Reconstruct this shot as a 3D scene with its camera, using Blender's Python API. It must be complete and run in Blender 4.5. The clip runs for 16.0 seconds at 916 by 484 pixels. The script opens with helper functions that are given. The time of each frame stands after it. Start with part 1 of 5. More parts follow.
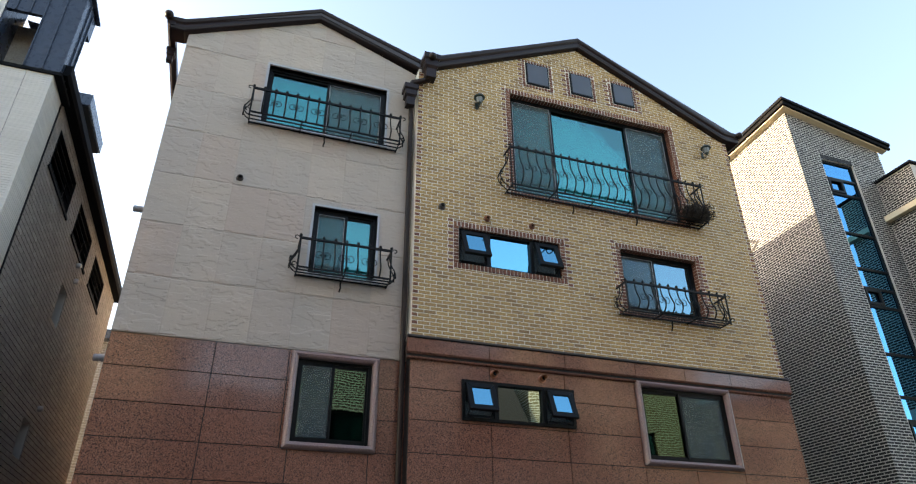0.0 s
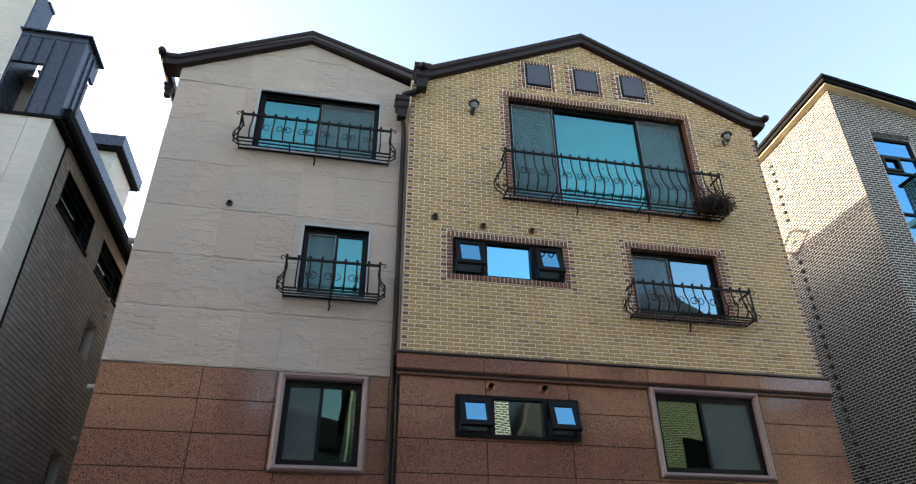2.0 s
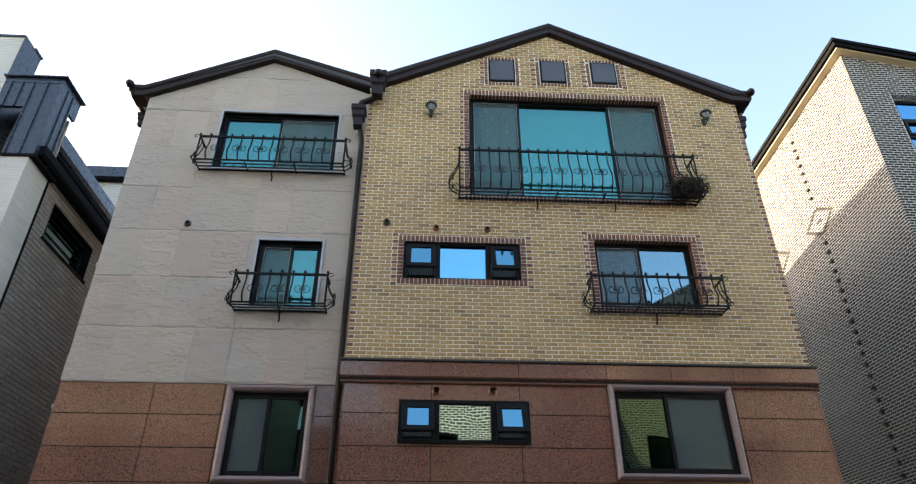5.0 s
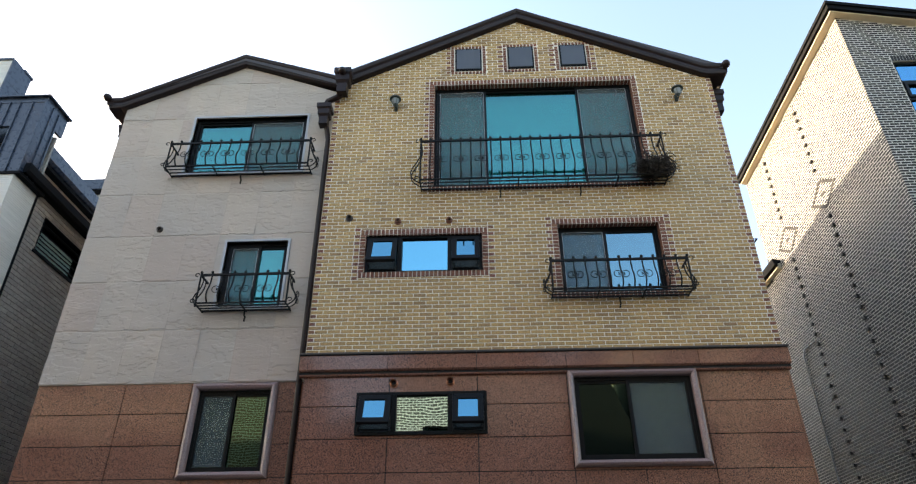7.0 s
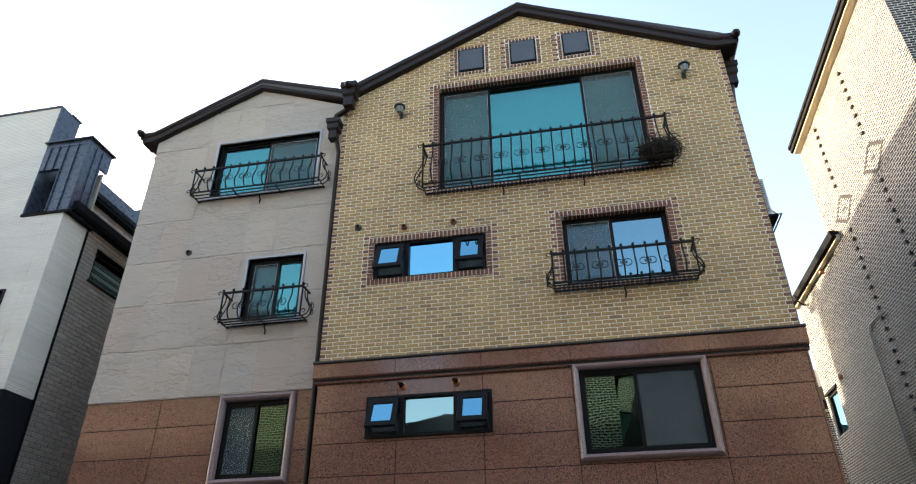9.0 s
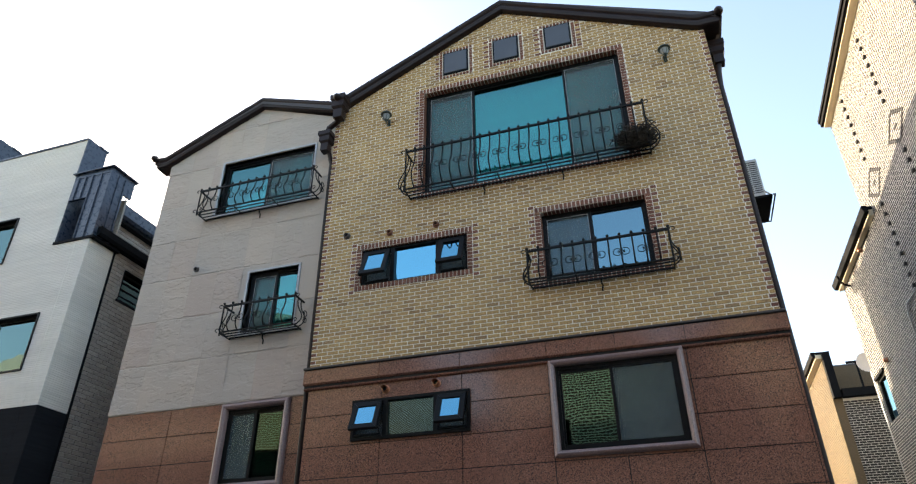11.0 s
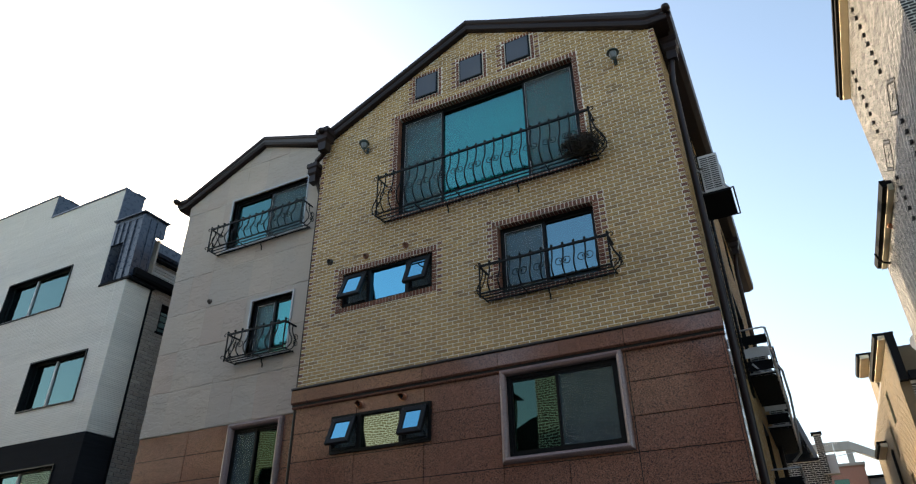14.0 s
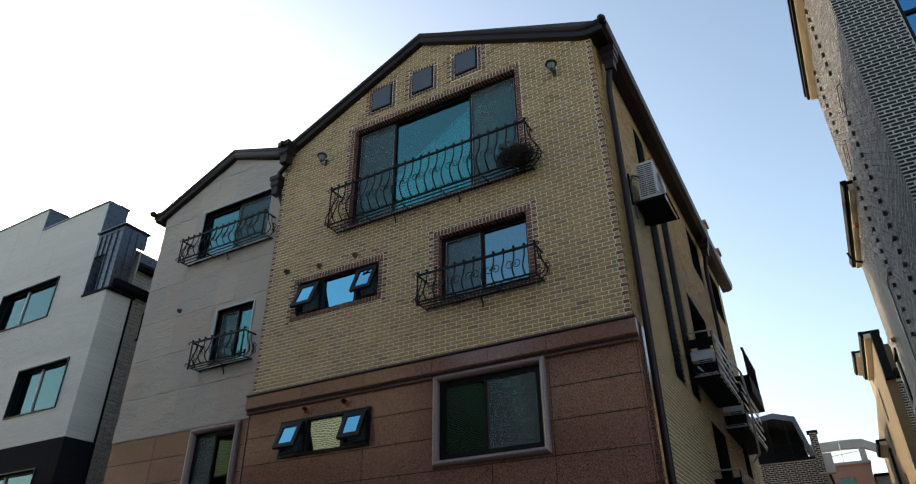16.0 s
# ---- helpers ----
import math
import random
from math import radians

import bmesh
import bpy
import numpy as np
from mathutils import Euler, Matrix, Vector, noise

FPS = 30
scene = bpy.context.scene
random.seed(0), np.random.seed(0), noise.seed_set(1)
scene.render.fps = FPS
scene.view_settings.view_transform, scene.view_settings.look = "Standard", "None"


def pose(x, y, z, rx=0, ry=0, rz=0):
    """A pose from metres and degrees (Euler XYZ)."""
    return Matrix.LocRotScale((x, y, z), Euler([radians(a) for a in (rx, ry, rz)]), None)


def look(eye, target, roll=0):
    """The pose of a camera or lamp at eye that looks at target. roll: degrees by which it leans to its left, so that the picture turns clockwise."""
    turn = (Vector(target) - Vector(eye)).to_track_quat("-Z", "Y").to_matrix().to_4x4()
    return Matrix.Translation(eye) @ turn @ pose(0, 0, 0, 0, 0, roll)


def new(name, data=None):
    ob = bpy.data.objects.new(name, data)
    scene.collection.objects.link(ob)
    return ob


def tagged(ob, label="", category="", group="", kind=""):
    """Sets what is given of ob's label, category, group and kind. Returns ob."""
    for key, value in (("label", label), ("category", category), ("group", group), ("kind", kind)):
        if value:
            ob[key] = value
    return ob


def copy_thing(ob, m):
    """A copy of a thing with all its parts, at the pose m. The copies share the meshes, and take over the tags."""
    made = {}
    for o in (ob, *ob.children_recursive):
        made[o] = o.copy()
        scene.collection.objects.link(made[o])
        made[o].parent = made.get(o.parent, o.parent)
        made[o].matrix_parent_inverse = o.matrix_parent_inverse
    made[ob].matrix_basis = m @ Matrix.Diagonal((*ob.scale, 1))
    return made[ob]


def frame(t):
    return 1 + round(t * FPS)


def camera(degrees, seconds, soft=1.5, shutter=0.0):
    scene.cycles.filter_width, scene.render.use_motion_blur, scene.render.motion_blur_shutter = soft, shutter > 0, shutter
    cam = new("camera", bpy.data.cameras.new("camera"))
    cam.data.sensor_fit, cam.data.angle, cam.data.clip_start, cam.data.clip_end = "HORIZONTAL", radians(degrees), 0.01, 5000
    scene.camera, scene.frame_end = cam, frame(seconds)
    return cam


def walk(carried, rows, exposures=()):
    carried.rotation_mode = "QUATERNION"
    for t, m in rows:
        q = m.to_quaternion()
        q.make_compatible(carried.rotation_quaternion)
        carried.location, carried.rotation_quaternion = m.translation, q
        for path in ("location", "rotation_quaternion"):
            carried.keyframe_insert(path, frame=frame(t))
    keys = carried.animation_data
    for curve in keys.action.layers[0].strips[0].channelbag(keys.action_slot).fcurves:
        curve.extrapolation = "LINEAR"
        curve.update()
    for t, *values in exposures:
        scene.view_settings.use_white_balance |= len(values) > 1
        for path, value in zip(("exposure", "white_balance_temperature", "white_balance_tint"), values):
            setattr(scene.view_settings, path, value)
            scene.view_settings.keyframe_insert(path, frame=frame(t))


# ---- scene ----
cam = camera(69.0, 16.0, 1.2)
EXPOSURE = [(0.0, 2.36, 7350, 13), (7.0, 2.46, 7300, 12), (9.0, 2.46, 7300, 12), (11.5, 2.12, 7150, 11), (12.5, 1.84, 7050, 10), (13.0, 1.92, 7050, 10), (13.5, 1.94, 7050, 9), (14.0, 1.74, 7000, 9), (14.5, 1.56, 6950, 9), (15.0, 1.47, 6950, 8), (16.0, 1.38, 6950, 8)]
PATH = [
    (0, (0.377, 0.449, 1.583), (0.954, 2.098, 2.555), -0.4),
    (0.5, (0.779, 0.445, 1.623), (1.303, 2.105, 2.608), -0.4),
    (1, (1.186, 0.445, 1.658), (1.665, 2.115, 2.649), -0.3),
    (1.5, (1.552, 0.444, 1.636), (1.977, 2.119, 2.642), -0.3),
    (2, (1.88, 0.394, 1.665), (2.223, 2.084, 2.678), -0.4),
    (2.5, (2.238, 0.423, 1.693), (2.548, 2.115, 2.713), -0.5),
    (3, (2.639, 0.349, 1.713), (2.911, 2.043, 2.742), -0.4),
    (3.5, (2.998, 0.324, 1.702), (3.238, 2.018, 2.737), -0.4),
    (4, (3.369, 0.313, 1.704), (3.564, 2.013, 2.74), -0.3),
    (6.5, (5.236, 0.266, 1.62), (5.21, 1.987, 2.639), -0.2),
    (7, (5.615, 0.312, 1.638), (5.559, 2.034, 2.654), -0.4),
    (7.5, (5.958, 0.265, 1.629), (5.84, 1.984, 2.644), -0.5),
    (8, (6.294, 0.303, 1.609), (6.088, 2.018, 2.618), -0.6),
    (8.5, (6.649, 0.347, 1.612), (6.39, 2.055, 2.621), -0.6),
    (9, (7.027, 0.337, 1.65), (6.71, 2.036, 2.657), -0.6),
    (11.5, (8.954, 0.629, 1.619), (8.386, 2.261, 2.626), -0.6),
    (12, (9.366, 0.63, 1.622), (8.757, 2.247, 2.629), -0.7),
    (12.5, (9.738, 0.741, 1.615), (9.082, 2.343, 2.617), -0.7),
    (13, (10.118, 0.791, 1.599), (9.413, 2.368, 2.606), -0.7),
    (13.5, (10.502, 0.809, 1.619), (9.741, 2.362, 2.624), -0.7),
    (14, (10.89, 0.869, 1.612), (10.104, 2.41, 2.616), -0.7),
    (14.5, (11.286, 0.897, 1.599), (10.486, 2.43, 2.604), -0.6),
    (15, (11.65, 0.987, 1.59), (10.827, 2.511, 2.59), -0.7),
    (15.5, (12.001, 1.124, 1.6), (11.165, 2.641, 2.6), -0.6),
    (16, (12.334, 1.204, 1.582), (11.487, 2.713, 2.584), -0.5),
]
walk(cam, [(t, look(eye, target, roll)) for t, eye, target, roll in PATH], EXPOSURE)

# ---------------------------------------------------------------- world, sun, exposure
SUN_TO = Vector((-0.87, 0.43, 0.25)).normalized()
world = bpy.data.worlds.new("sky")
scene.world = world
world.use_nodes = True
wn = world.node_tree.nodes
sky = wn.new("ShaderNodeTexSky")
sky.sky_type, sky.sun_disc = "NISHITA", False
sky.sun_elevation = math.asin(SUN_TO.z)
sky.sun_rotation = math.atan2(SUN_TO.x, SUN_TO.y)
sky.air_density, sky.dust_density, sky.ozone_density = 1.0, 2.2, 1.2
wn["Background"].inputs["Strength"].default_value = 0.15
world.node_tree.links.new(sky.outputs["Color"], wn["Background"].inputs["Color"])
sun = bpy.data.lights.new("sun", "SUN")
sun.energy, sun.angle, sun.color = 2.6, radians(0.6), (1.0, 0.86, 0.66)
new("sun", sun).matrix_world = look(Vector((0, 0, 40)) + SUN_TO * 30, Vector((0, 0, 40)))


# ---------------------------------------------------------------- geometry helpers
class Geo:
    """Collects vertices and faces of one mesh."""

    def __init__(self):
        self.v, self.f = [], []

    def raw(self, verts, faces):
        n = len(self.v)
        self.v += verts
        self.f += [tuple(i + n for i in face) for face in faces]
        return self

    def box(self, x0, x1, y0, y1, z0, z1):
        return self.raw([(x0, y0, z0), (x1, y0, z0), (x1, y1, z0), (x0, y1, z0), (x0, y0, z1), (x1, y0, z1), (x1, y1, z1), (x0, y1, z1)],
                        [(0, 3, 2, 1), (4, 5, 6, 7), (0, 1, 5, 4), (1, 2, 6, 5), (2, 3, 7, 6), (3, 0, 4, 7)])

    def prism(self, poly, axis, a, b):
        """poly: 2D points, x-z for axis y, y-z for axis x, x-y for axis z."""
        def p(u, w, d):
            return (u, d, w) if axis == "y" else (d, u, w) if axis == "x" else (u, w, d)
        n = len(poly)
        faces = [tuple(range(n)), tuple(range(2 * n - 1, n - 1, -1))]
        faces += [(i, i + n, (i + 1) % n + n, (i + 1) % n) for i in range(n)]
        return self.raw([p(u, w, a) for u, w in poly] + [p(u, w, b) for u, w in poly], faces)

    def tube(self, pts, r, n=8, closed=False):
        pts = [Vector(p) for p in pts]
        rings, last = [], None
        for i, p in enumerate(pts):
            a = pts[i - 1] if i or closed else p
            b = pts[(i + 1) % len(pts)] if i + 1 < len(pts) or closed else p
            t = (b - a).normalized()
            if last is None:
                last = t.cross(Vector((0.31, 0.23, 0.92)))
                if last.length < 0.05:
                    last = t.cross(Vector((1, 0, 0)))
            last = (last - t * last.dot(t)).normalized()
            side = t.cross(last)
            rr = r[i] if isinstance(r, (list, tuple)) else r
            rings.append([tuple(p + (last * math.cos(2 * math.pi * k / n) + side * math.sin(2 * math.pi * k / n)) * rr) for k in range(n)])
        verts = [q for ring in rings for q in ring]
        m = len(rings)
        faces = [(i * n + k, i * n + (k + 1) % n, ((i + 1) % m) * n + (k + 1) % n, ((i + 1) % m) * n + k) for i in range(m if closed else m - 1) for k in range(n)]
        if not closed:
            faces += [tuple(range(n - 1, -1, -1)), tuple(range((m - 1) * n, m * n))]
        return self.raw(verts, faces)

    def lathe(self, profile, origin, axis="z", n=14):
        """profile: (radius, along) pairs round an axis through origin."""
        o = Vector(origin)
        def p(c, s, h):
            return tuple(o + (Vector((c, s, h)) if axis == "z" else Vector((c, h, s)) if axis == "y" else Vector((h, c, s))))
        verts = [p(r * math.cos(2 * math.pi * k / n), r * math.sin(2 * math.pi * k / n), h) for r, h in profile for k in range(n)]
        m = len(profile)
        faces = [(i * n + k, i * n + (k + 1) % n, (i + 1) * n + (k + 1) % n, (i + 1) * n + k) for i in range(m - 1) for k in range(n)]
        faces += [tuple(range(n - 1, -1, -1)), tuple(range((m - 1) * n, m * n))]
        return self.raw(verts, faces)

    def ring(self, x0, x1, z0, z1, w, y0, y1):
        """A rectangular ring in an x-z plane, mitred into four bars."""
        o = [(x0, z0), (x1, z0), (x1, z1), (x0, z1)]
        i = [(x0 + w, z0 + w), (x1 - w, z0 + w), (x1 - w, z1 - w), (x0 + w, z1 - w)]
        for k in range(4):
            j = (k + 1) % 4
            self.prism([o[k], o[j], i[j], i[k]], "y", y0, y1)
        return self


def add(name, geo, material, parent=None, label="", smooth=False, at=None):
    me = bpy.data.meshes.new(name)
    me.from_pydata(geo.v, [], geo.f)
    me.materials.append(material)
    me.update()
    if smooth:
        me.polygons.foreach_set("use_smooth", [True] * len(me.polygons))
        me.set_sharp_from_angle(angle=radians(40))
    ob = new(name, me)
    if parent:
        ob.parent = parent
    if at:
        ob.location = at
    return tagged(ob, label)


def thing(name, at, label, category, group="", kind=""):
    ob = new(name)
    ob.location, ob.empty_display_size = at, 0.2
    return tagged(ob, label, category, group, kind)


def bevelled(ob, width, segments=2):
    mod = ob.modifiers.new("bevel", "BEVEL")
    mod.width, mod.segments, mod.limit_method = width, segments, "ANGLE"
    return ob


# ---------------------------------------------------------------- materials
def nodes_of(name):
    m = bpy.data.materials.new(name)
    m.use_nodes = True
    nt = m.node_tree
    return m, nt, nt.nodes["Principled BSDF"]


def lay(nt, kind, **values):
    n = nt.nodes.new(kind)
    for k, v in values.items():
        if k in n.inputs:
            n.inputs[k].default_value = v
    return n


def mixed(nt, fac, a, b, mode="MIX"):
    n = nt.nodes.new("ShaderNodeMix")
    n.data_type, n.blend_type = "RGBA", mode
    for sock, val in ((n.inputs[0], fac), (n.inputs[6], a), (n.inputs[7], b)):
        if hasattr(val, "links"):
            nt.links.new(val, sock)
        else:
            sock.default_value = val if isinstance(val, float) else (*val, 1)
    return n.outputs[2]


def spread(nt, value, lo, hi, to_lo=0.0, to_hi=1.0):
    n = nt.nodes.new("ShaderNodeMapRange")
    nt.links.new(value, n.inputs[0])
    for i, x in enumerate((lo, hi, to_lo, to_hi)):
        n.inputs[i + 1].default_value = x
    return n.outputs[0]


def grain(nt, scale, stretch=(1, 1, 1), detail=4.0, rough=0.55):
    g = nt.nodes.new("ShaderNodeNewGeometry")
    mp = nt.nodes.new("ShaderNodeMapping")
    mp.inputs["Scale"].default_value = stretch
    nt.links.new(g.outputs["Position"], mp.inputs["Vector"])
    n = lay(nt, "ShaderNodeTexNoise", Scale=scale, Detail=detail, Roughness=rough)
    nt.links.new(mp.outputs[0], n.inputs["Vector"])
    return n.outputs["Fac"]


def piece_random(nt):
    a, b = nt.nodes.new("ShaderNodeObjectInfo"), nt.nodes.new("ShaderNodeNewGeometry")
    s = nt.nodes.new("ShaderNodeMath")
    s.operation = "ADD"
    nt.links.new(a.outputs["Random"], s.inputs[0])
    nt.links.new(b.outputs["Random Per Island"], s.inputs[1])
    f = nt.nodes.new("ShaderNodeMath")
    f.operation = "FRACT"
    nt.links.new(s.outputs[0], f.inputs[0])
    return f.outputs[0]


def bump(nt, bsdf, height, strength, distance=0.01):
    b = lay(nt, "ShaderNodeBump", Strength=strength, Distance=distance)
    nt.links.new(height, b.inputs["Height"])
    nt.links.new(b.outputs[0], bsdf.inputs["Normal"])


def surface(name, a, b, scale=3.0, fine=60.0, rough=(0.6, 0.8), relief=0.2, stretch=(1, 1, 1), metal=0.0, pieces=None, dirt=None, depth=0.004, gloss=0.5):
    """Two tones mixed by a coarse and a fine noise; pieces: a third tone by which single pieces differ; dirt: streaks down the surface."""
    m, nt, bsdf = nodes_of(name)
    big, small = grain(nt, scale, stretch), grain(nt, fine, stretch)
    tone = mixed(nt, spread(nt, big, 0.32, 0.68), a, b)
    tone = mixed(nt, 0.55, tone, mixed(nt, spread(nt, small, 0.3, 0.7), a, b))
    if pieces:
        tone = mixed(nt, spread(nt, piece_random(nt), 0.35, 1.0, 0.0, 0.75), tone, pieces)
    if dirt:
        tone = mixed(nt, spread(nt, grain(nt, 2.2, (1, 1, 0.16), 6.0), 0.52, 0.8, 0.0, 0.6), tone, dirt)
    nt.links.new(tone, bsdf.inputs["Base Color"])
    nt.links.new(spread(nt, small, 0.3, 0.7, *rough), bsdf.inputs["Roughness"])
    bsdf.inputs["Metallic"].default_value = metal
    bsdf.inputs["Specular IOR Level"].default_value = gloss
    if relief:
        bump(nt, bsdf, small, relief, depth)
    return m


def speckled(name, tones, rough, scale=95.0):
    """Polished granite: crystals in four tones."""
    m, nt, bsdf = nodes_of(name)
    g = nt.nodes.new("ShaderNodeNewGeometry")
    vo = lay(nt, "ShaderNodeTexVoronoi", Scale=scale)
    nt.links.new(g.outputs["Position"], vo.inputs["Vector"])
    sep = nt.nodes.new("ShaderNodeSeparateColor")
    nt.links.new(vo.outputs["Color"], sep.inputs[0])
    ramp = nt.nodes.new("ShaderNodeValToRGB")
    ramp.color_ramp.interpolation = "CONSTANT"
    stops = ramp.color_ramp.elements
    stops[0].color, stops[0].position = (*tones[0], 1), 0.0
    stops[1].color, stops[1].position = (*tones[1], 1), 0.3
    for pos, t in ((0.62, tones[2]), (0.86, tones[3])):
        stops.new(pos).color = (*t, 1)
    nt.links.new(sep.outputs[0], ramp.inputs[0])
    cloudy = mixed(nt, spread(nt, grain(nt, 1.3), 0.3, 0.7, 0.0, 0.2), ramp.outputs[0], tones[1])
    per = mixed(nt, spread(nt, piece_random(nt), 0.0, 1.0, 0.0, 0.15), cloudy, tones[3])
    nt.links.new(per, bsdf.inputs["Base Color"])
    nt.links.new(spread(nt, grain(nt, 2.0), 0.3, 0.7, rough[0], rough[1]), bsdf.inputs["Roughness"])
    bsdf.inputs["Specular IOR Level"].default_value = 0.5
    return m


def brick_tone(name, a, b, dark, odd, rough=(0.65, 0.85), gloss=0.4):
    """Fired brick: body between a and b by piece, scorched strokes along its length, some odd ones."""
    m, nt, bsdf = nodes_of(name)
    r = piece_random(nt)
    body = mixed(nt, r, a, b)
    r2 = nt.nodes.new("ShaderNodeMath")
    r2.operation = "MULTIPLY"
    nt.links.new(r, r2.inputs[0])
    r2.inputs[1].default_value = 13.7
    r3 = nt.nodes.new("ShaderNodeMath")
    r3.operation = "FRACT"
    nt.links.new(r2.outputs[0], r3.inputs[0])
    body = mixed(nt, spread(nt, r3.outputs[0], 0.8, 1.0, 0.0, 0.8), body, odd)
    strokes = grain(nt, 22.0, (0.4, 0.4, 4.0), 5.0, 0.7)
    body = mixed(nt, spread(nt, strokes, 0.5, 0.72, 0.0, 0.75), body, dark)
    blotch = grain(nt, 48.0, (0.6, 0.6, 1.3), 3.0, 0.6)
    body = mixed(nt, spread(nt, blotch, 0.46, 0.64, 0.0, 0.5), body, dark)
    fine = grain(nt, 110.0)
    body = mixed(nt, spread(nt, fine, 0.42, 0.68, 0.0, 0.5), body, dark)
    body = mixed(nt, spread(nt, grain(nt, 0.7), 0.4, 0.75, 0.0, 0.25), body, dark)
    nt.links.new(body, bsdf.inputs["Base Color"])
    nt.links.new(spread(nt, fine, 0.3, 0.7, *rough), bsdf.inputs["Roughness"])
    bsdf.inputs["Specular IOR Level"].default_value = gloss
    bump(nt, bsdf, strokes, 0.3 if gloss < 0.5 else 0.1, 0.006)
    return m


def glazing(name, tint, gloss_tint, gloss, wave=0.02):
    """Coated window glass: part mirror, part tinted see-through, slightly wavy."""
    m = bpy.data.materials.new(name)
    m.use_nodes = True
    nt = m.node_tree
    nt.nodes.clear()
    out = nt.nodes.new("ShaderNodeOutputMaterial")
    tr, gl, mx = nt.nodes.new("ShaderNodeBsdfTransparent"), nt.nodes.new("ShaderNodeBsdfGlossy"), nt.nodes.new("ShaderNodeMixShader")
    tr.inputs["Color"].default_value = (*tint, 1)
    gl.inputs["Color"].default_value = (*gloss_tint, 1)
    gl.inputs["Roughness"].default_value = 0.015
    b = lay(nt, "ShaderNodeBump", Strength=wave, Distance=0.05)
    nt.links.new(grain(nt, 1.6, (1, 1, 1), 1.0), b.inputs["Height"])
    nt.links.new(b.outputs[0], gl.inputs["Normal"])
    lw = lay(nt, "ShaderNodeLayerWeight", Blend=0.25)
    nt.links.new(spread(nt, lw.outputs["Fresnel"], 0.0, 1.0, gloss, 1.0), mx.inputs[0])
    nt.links.new(tr.outputs[0], mx.inputs[1])
    nt.links.new(gl.outputs[0], mx.inputs[2])
    nt.links.new(mx.outputs[0], out.inputs["Surface"])
    return m


def netting(name, tone, cover):
    """Fine insect mesh: partly see-through cloth."""
    m = bpy.data.materials.new(name)
    m.use_nodes = True
    nt = m.node_tree
    nt.nodes.clear()
    out = nt.nodes.new("ShaderNodeOutputMaterial")
    tr, df, mx = nt.nodes.new("ShaderNodeBsdfTransparent"), nt.nodes.new("ShaderNodeBsdfDiffuse"), nt.nodes.new("ShaderNodeMixShader")
    df.inputs["Color"].default_value = (*tone, 1)
    nt.links.new(spread(nt, grain(nt, 2.0, (1, 1, 0.4)), 0.3, 0.7, cover - 0.05, cover + 0.05), mx.inputs[0])
    nt.links.new(tr.outputs[0], mx.inputs[1])
    nt.links.new(df.outputs[0], mx.inputs[2])
    nt.links.new(mx.outputs[0], out.inputs["Surface"])
    return m


def split_stone(name):
    """Buff sandstone with a riven face: long shallow ripples and ridges."""
    m, nt, bsdf = nodes_of(name)
    ripple = grain(nt, 3.2, (0.5, 0.5, 1.7), 5.0, 0.55)
    ridge = nt.nodes.new("ShaderNodeMath")
    ridge.operation = "SNAP"
    nt.links.new(ripple, ridge.inputs[0])
    ridge.inputs[1].default_value = 0.085
    soft = nt.nodes.new("ShaderNodeMath")
    soft.operation = "MULTIPLY_ADD"
    nt.links.new(ridge.outputs[0], soft.inputs[0])
    soft.inputs[1].default_value = 1.0
    low = nt.nodes.new("ShaderNodeMath")
    low.operation = "MULTIPLY"
    low.inputs[1].default_value = 0.22
    nt.links.new(ripple, low.inputs[0])
    nt.links.new(low.outputs[0], soft.inputs[2])
    fine = grain(nt, 90.0)
    tone = mixed(nt, spread(nt, grain(nt, 1.1), 0.3, 0.7), (0.50, 0.42, 0.345), (0.45, 0.385, 0.325))
    tone = mixed(nt, spread(nt, piece_random(nt), 0.2, 1.0, 0.0, 0.55), tone, (0.375, 0.34, 0.31))
    tint = nt.nodes.new("ShaderNodeMath")
    tint.operation = "MULTIPLY"
    nt.links.new(piece_random(nt), tint.inputs[0])
    tint.inputs[1].default_value = 7.3
    part_of = nt.nodes.new("ShaderNodeMath")
    part_of.operation = "FRACT"
    nt.links.new(tint.outputs[0], part_of.inputs[0])
    tone = mixed(nt, spread(nt, part_of.outputs[0], 0.6, 0.9, 0.0, 0.6), tone, (0.45, 0.345, 0.285))
    tone = mixed(nt, spread(nt, fine, 0.35, 0.7, 0.0, 0.3), tone, (0.34, 0.29, 0.24))
    tone = mixed(nt, spread(nt, grain(nt, 0.9, (1, 1, 0.5), 6.0), 0.5, 0.8, 0.0, 0.4), tone, (0.33, 0.3, 0.27))
    nt.links.new(tone, bsdf.inputs["Base Color"])
    bsdf.inputs["Roughness"].default_value = 0.85
    b1 = lay(nt, "ShaderNodeBump", Strength=0.35, Distance=0.05)
    nt.links.new(soft.outputs[0], b1.inputs["Height"])
    b2 = lay(nt, "ShaderNodeBump", Strength=0.25, Distance=0.006)
    nt.links.new(fine, b2.inputs["Height"])
    nt.links.new(b1.outputs[0], b2.inputs["Normal"])
    nt.links.new(b2.outputs[0], bsdf.inputs["Normal"])
    return m


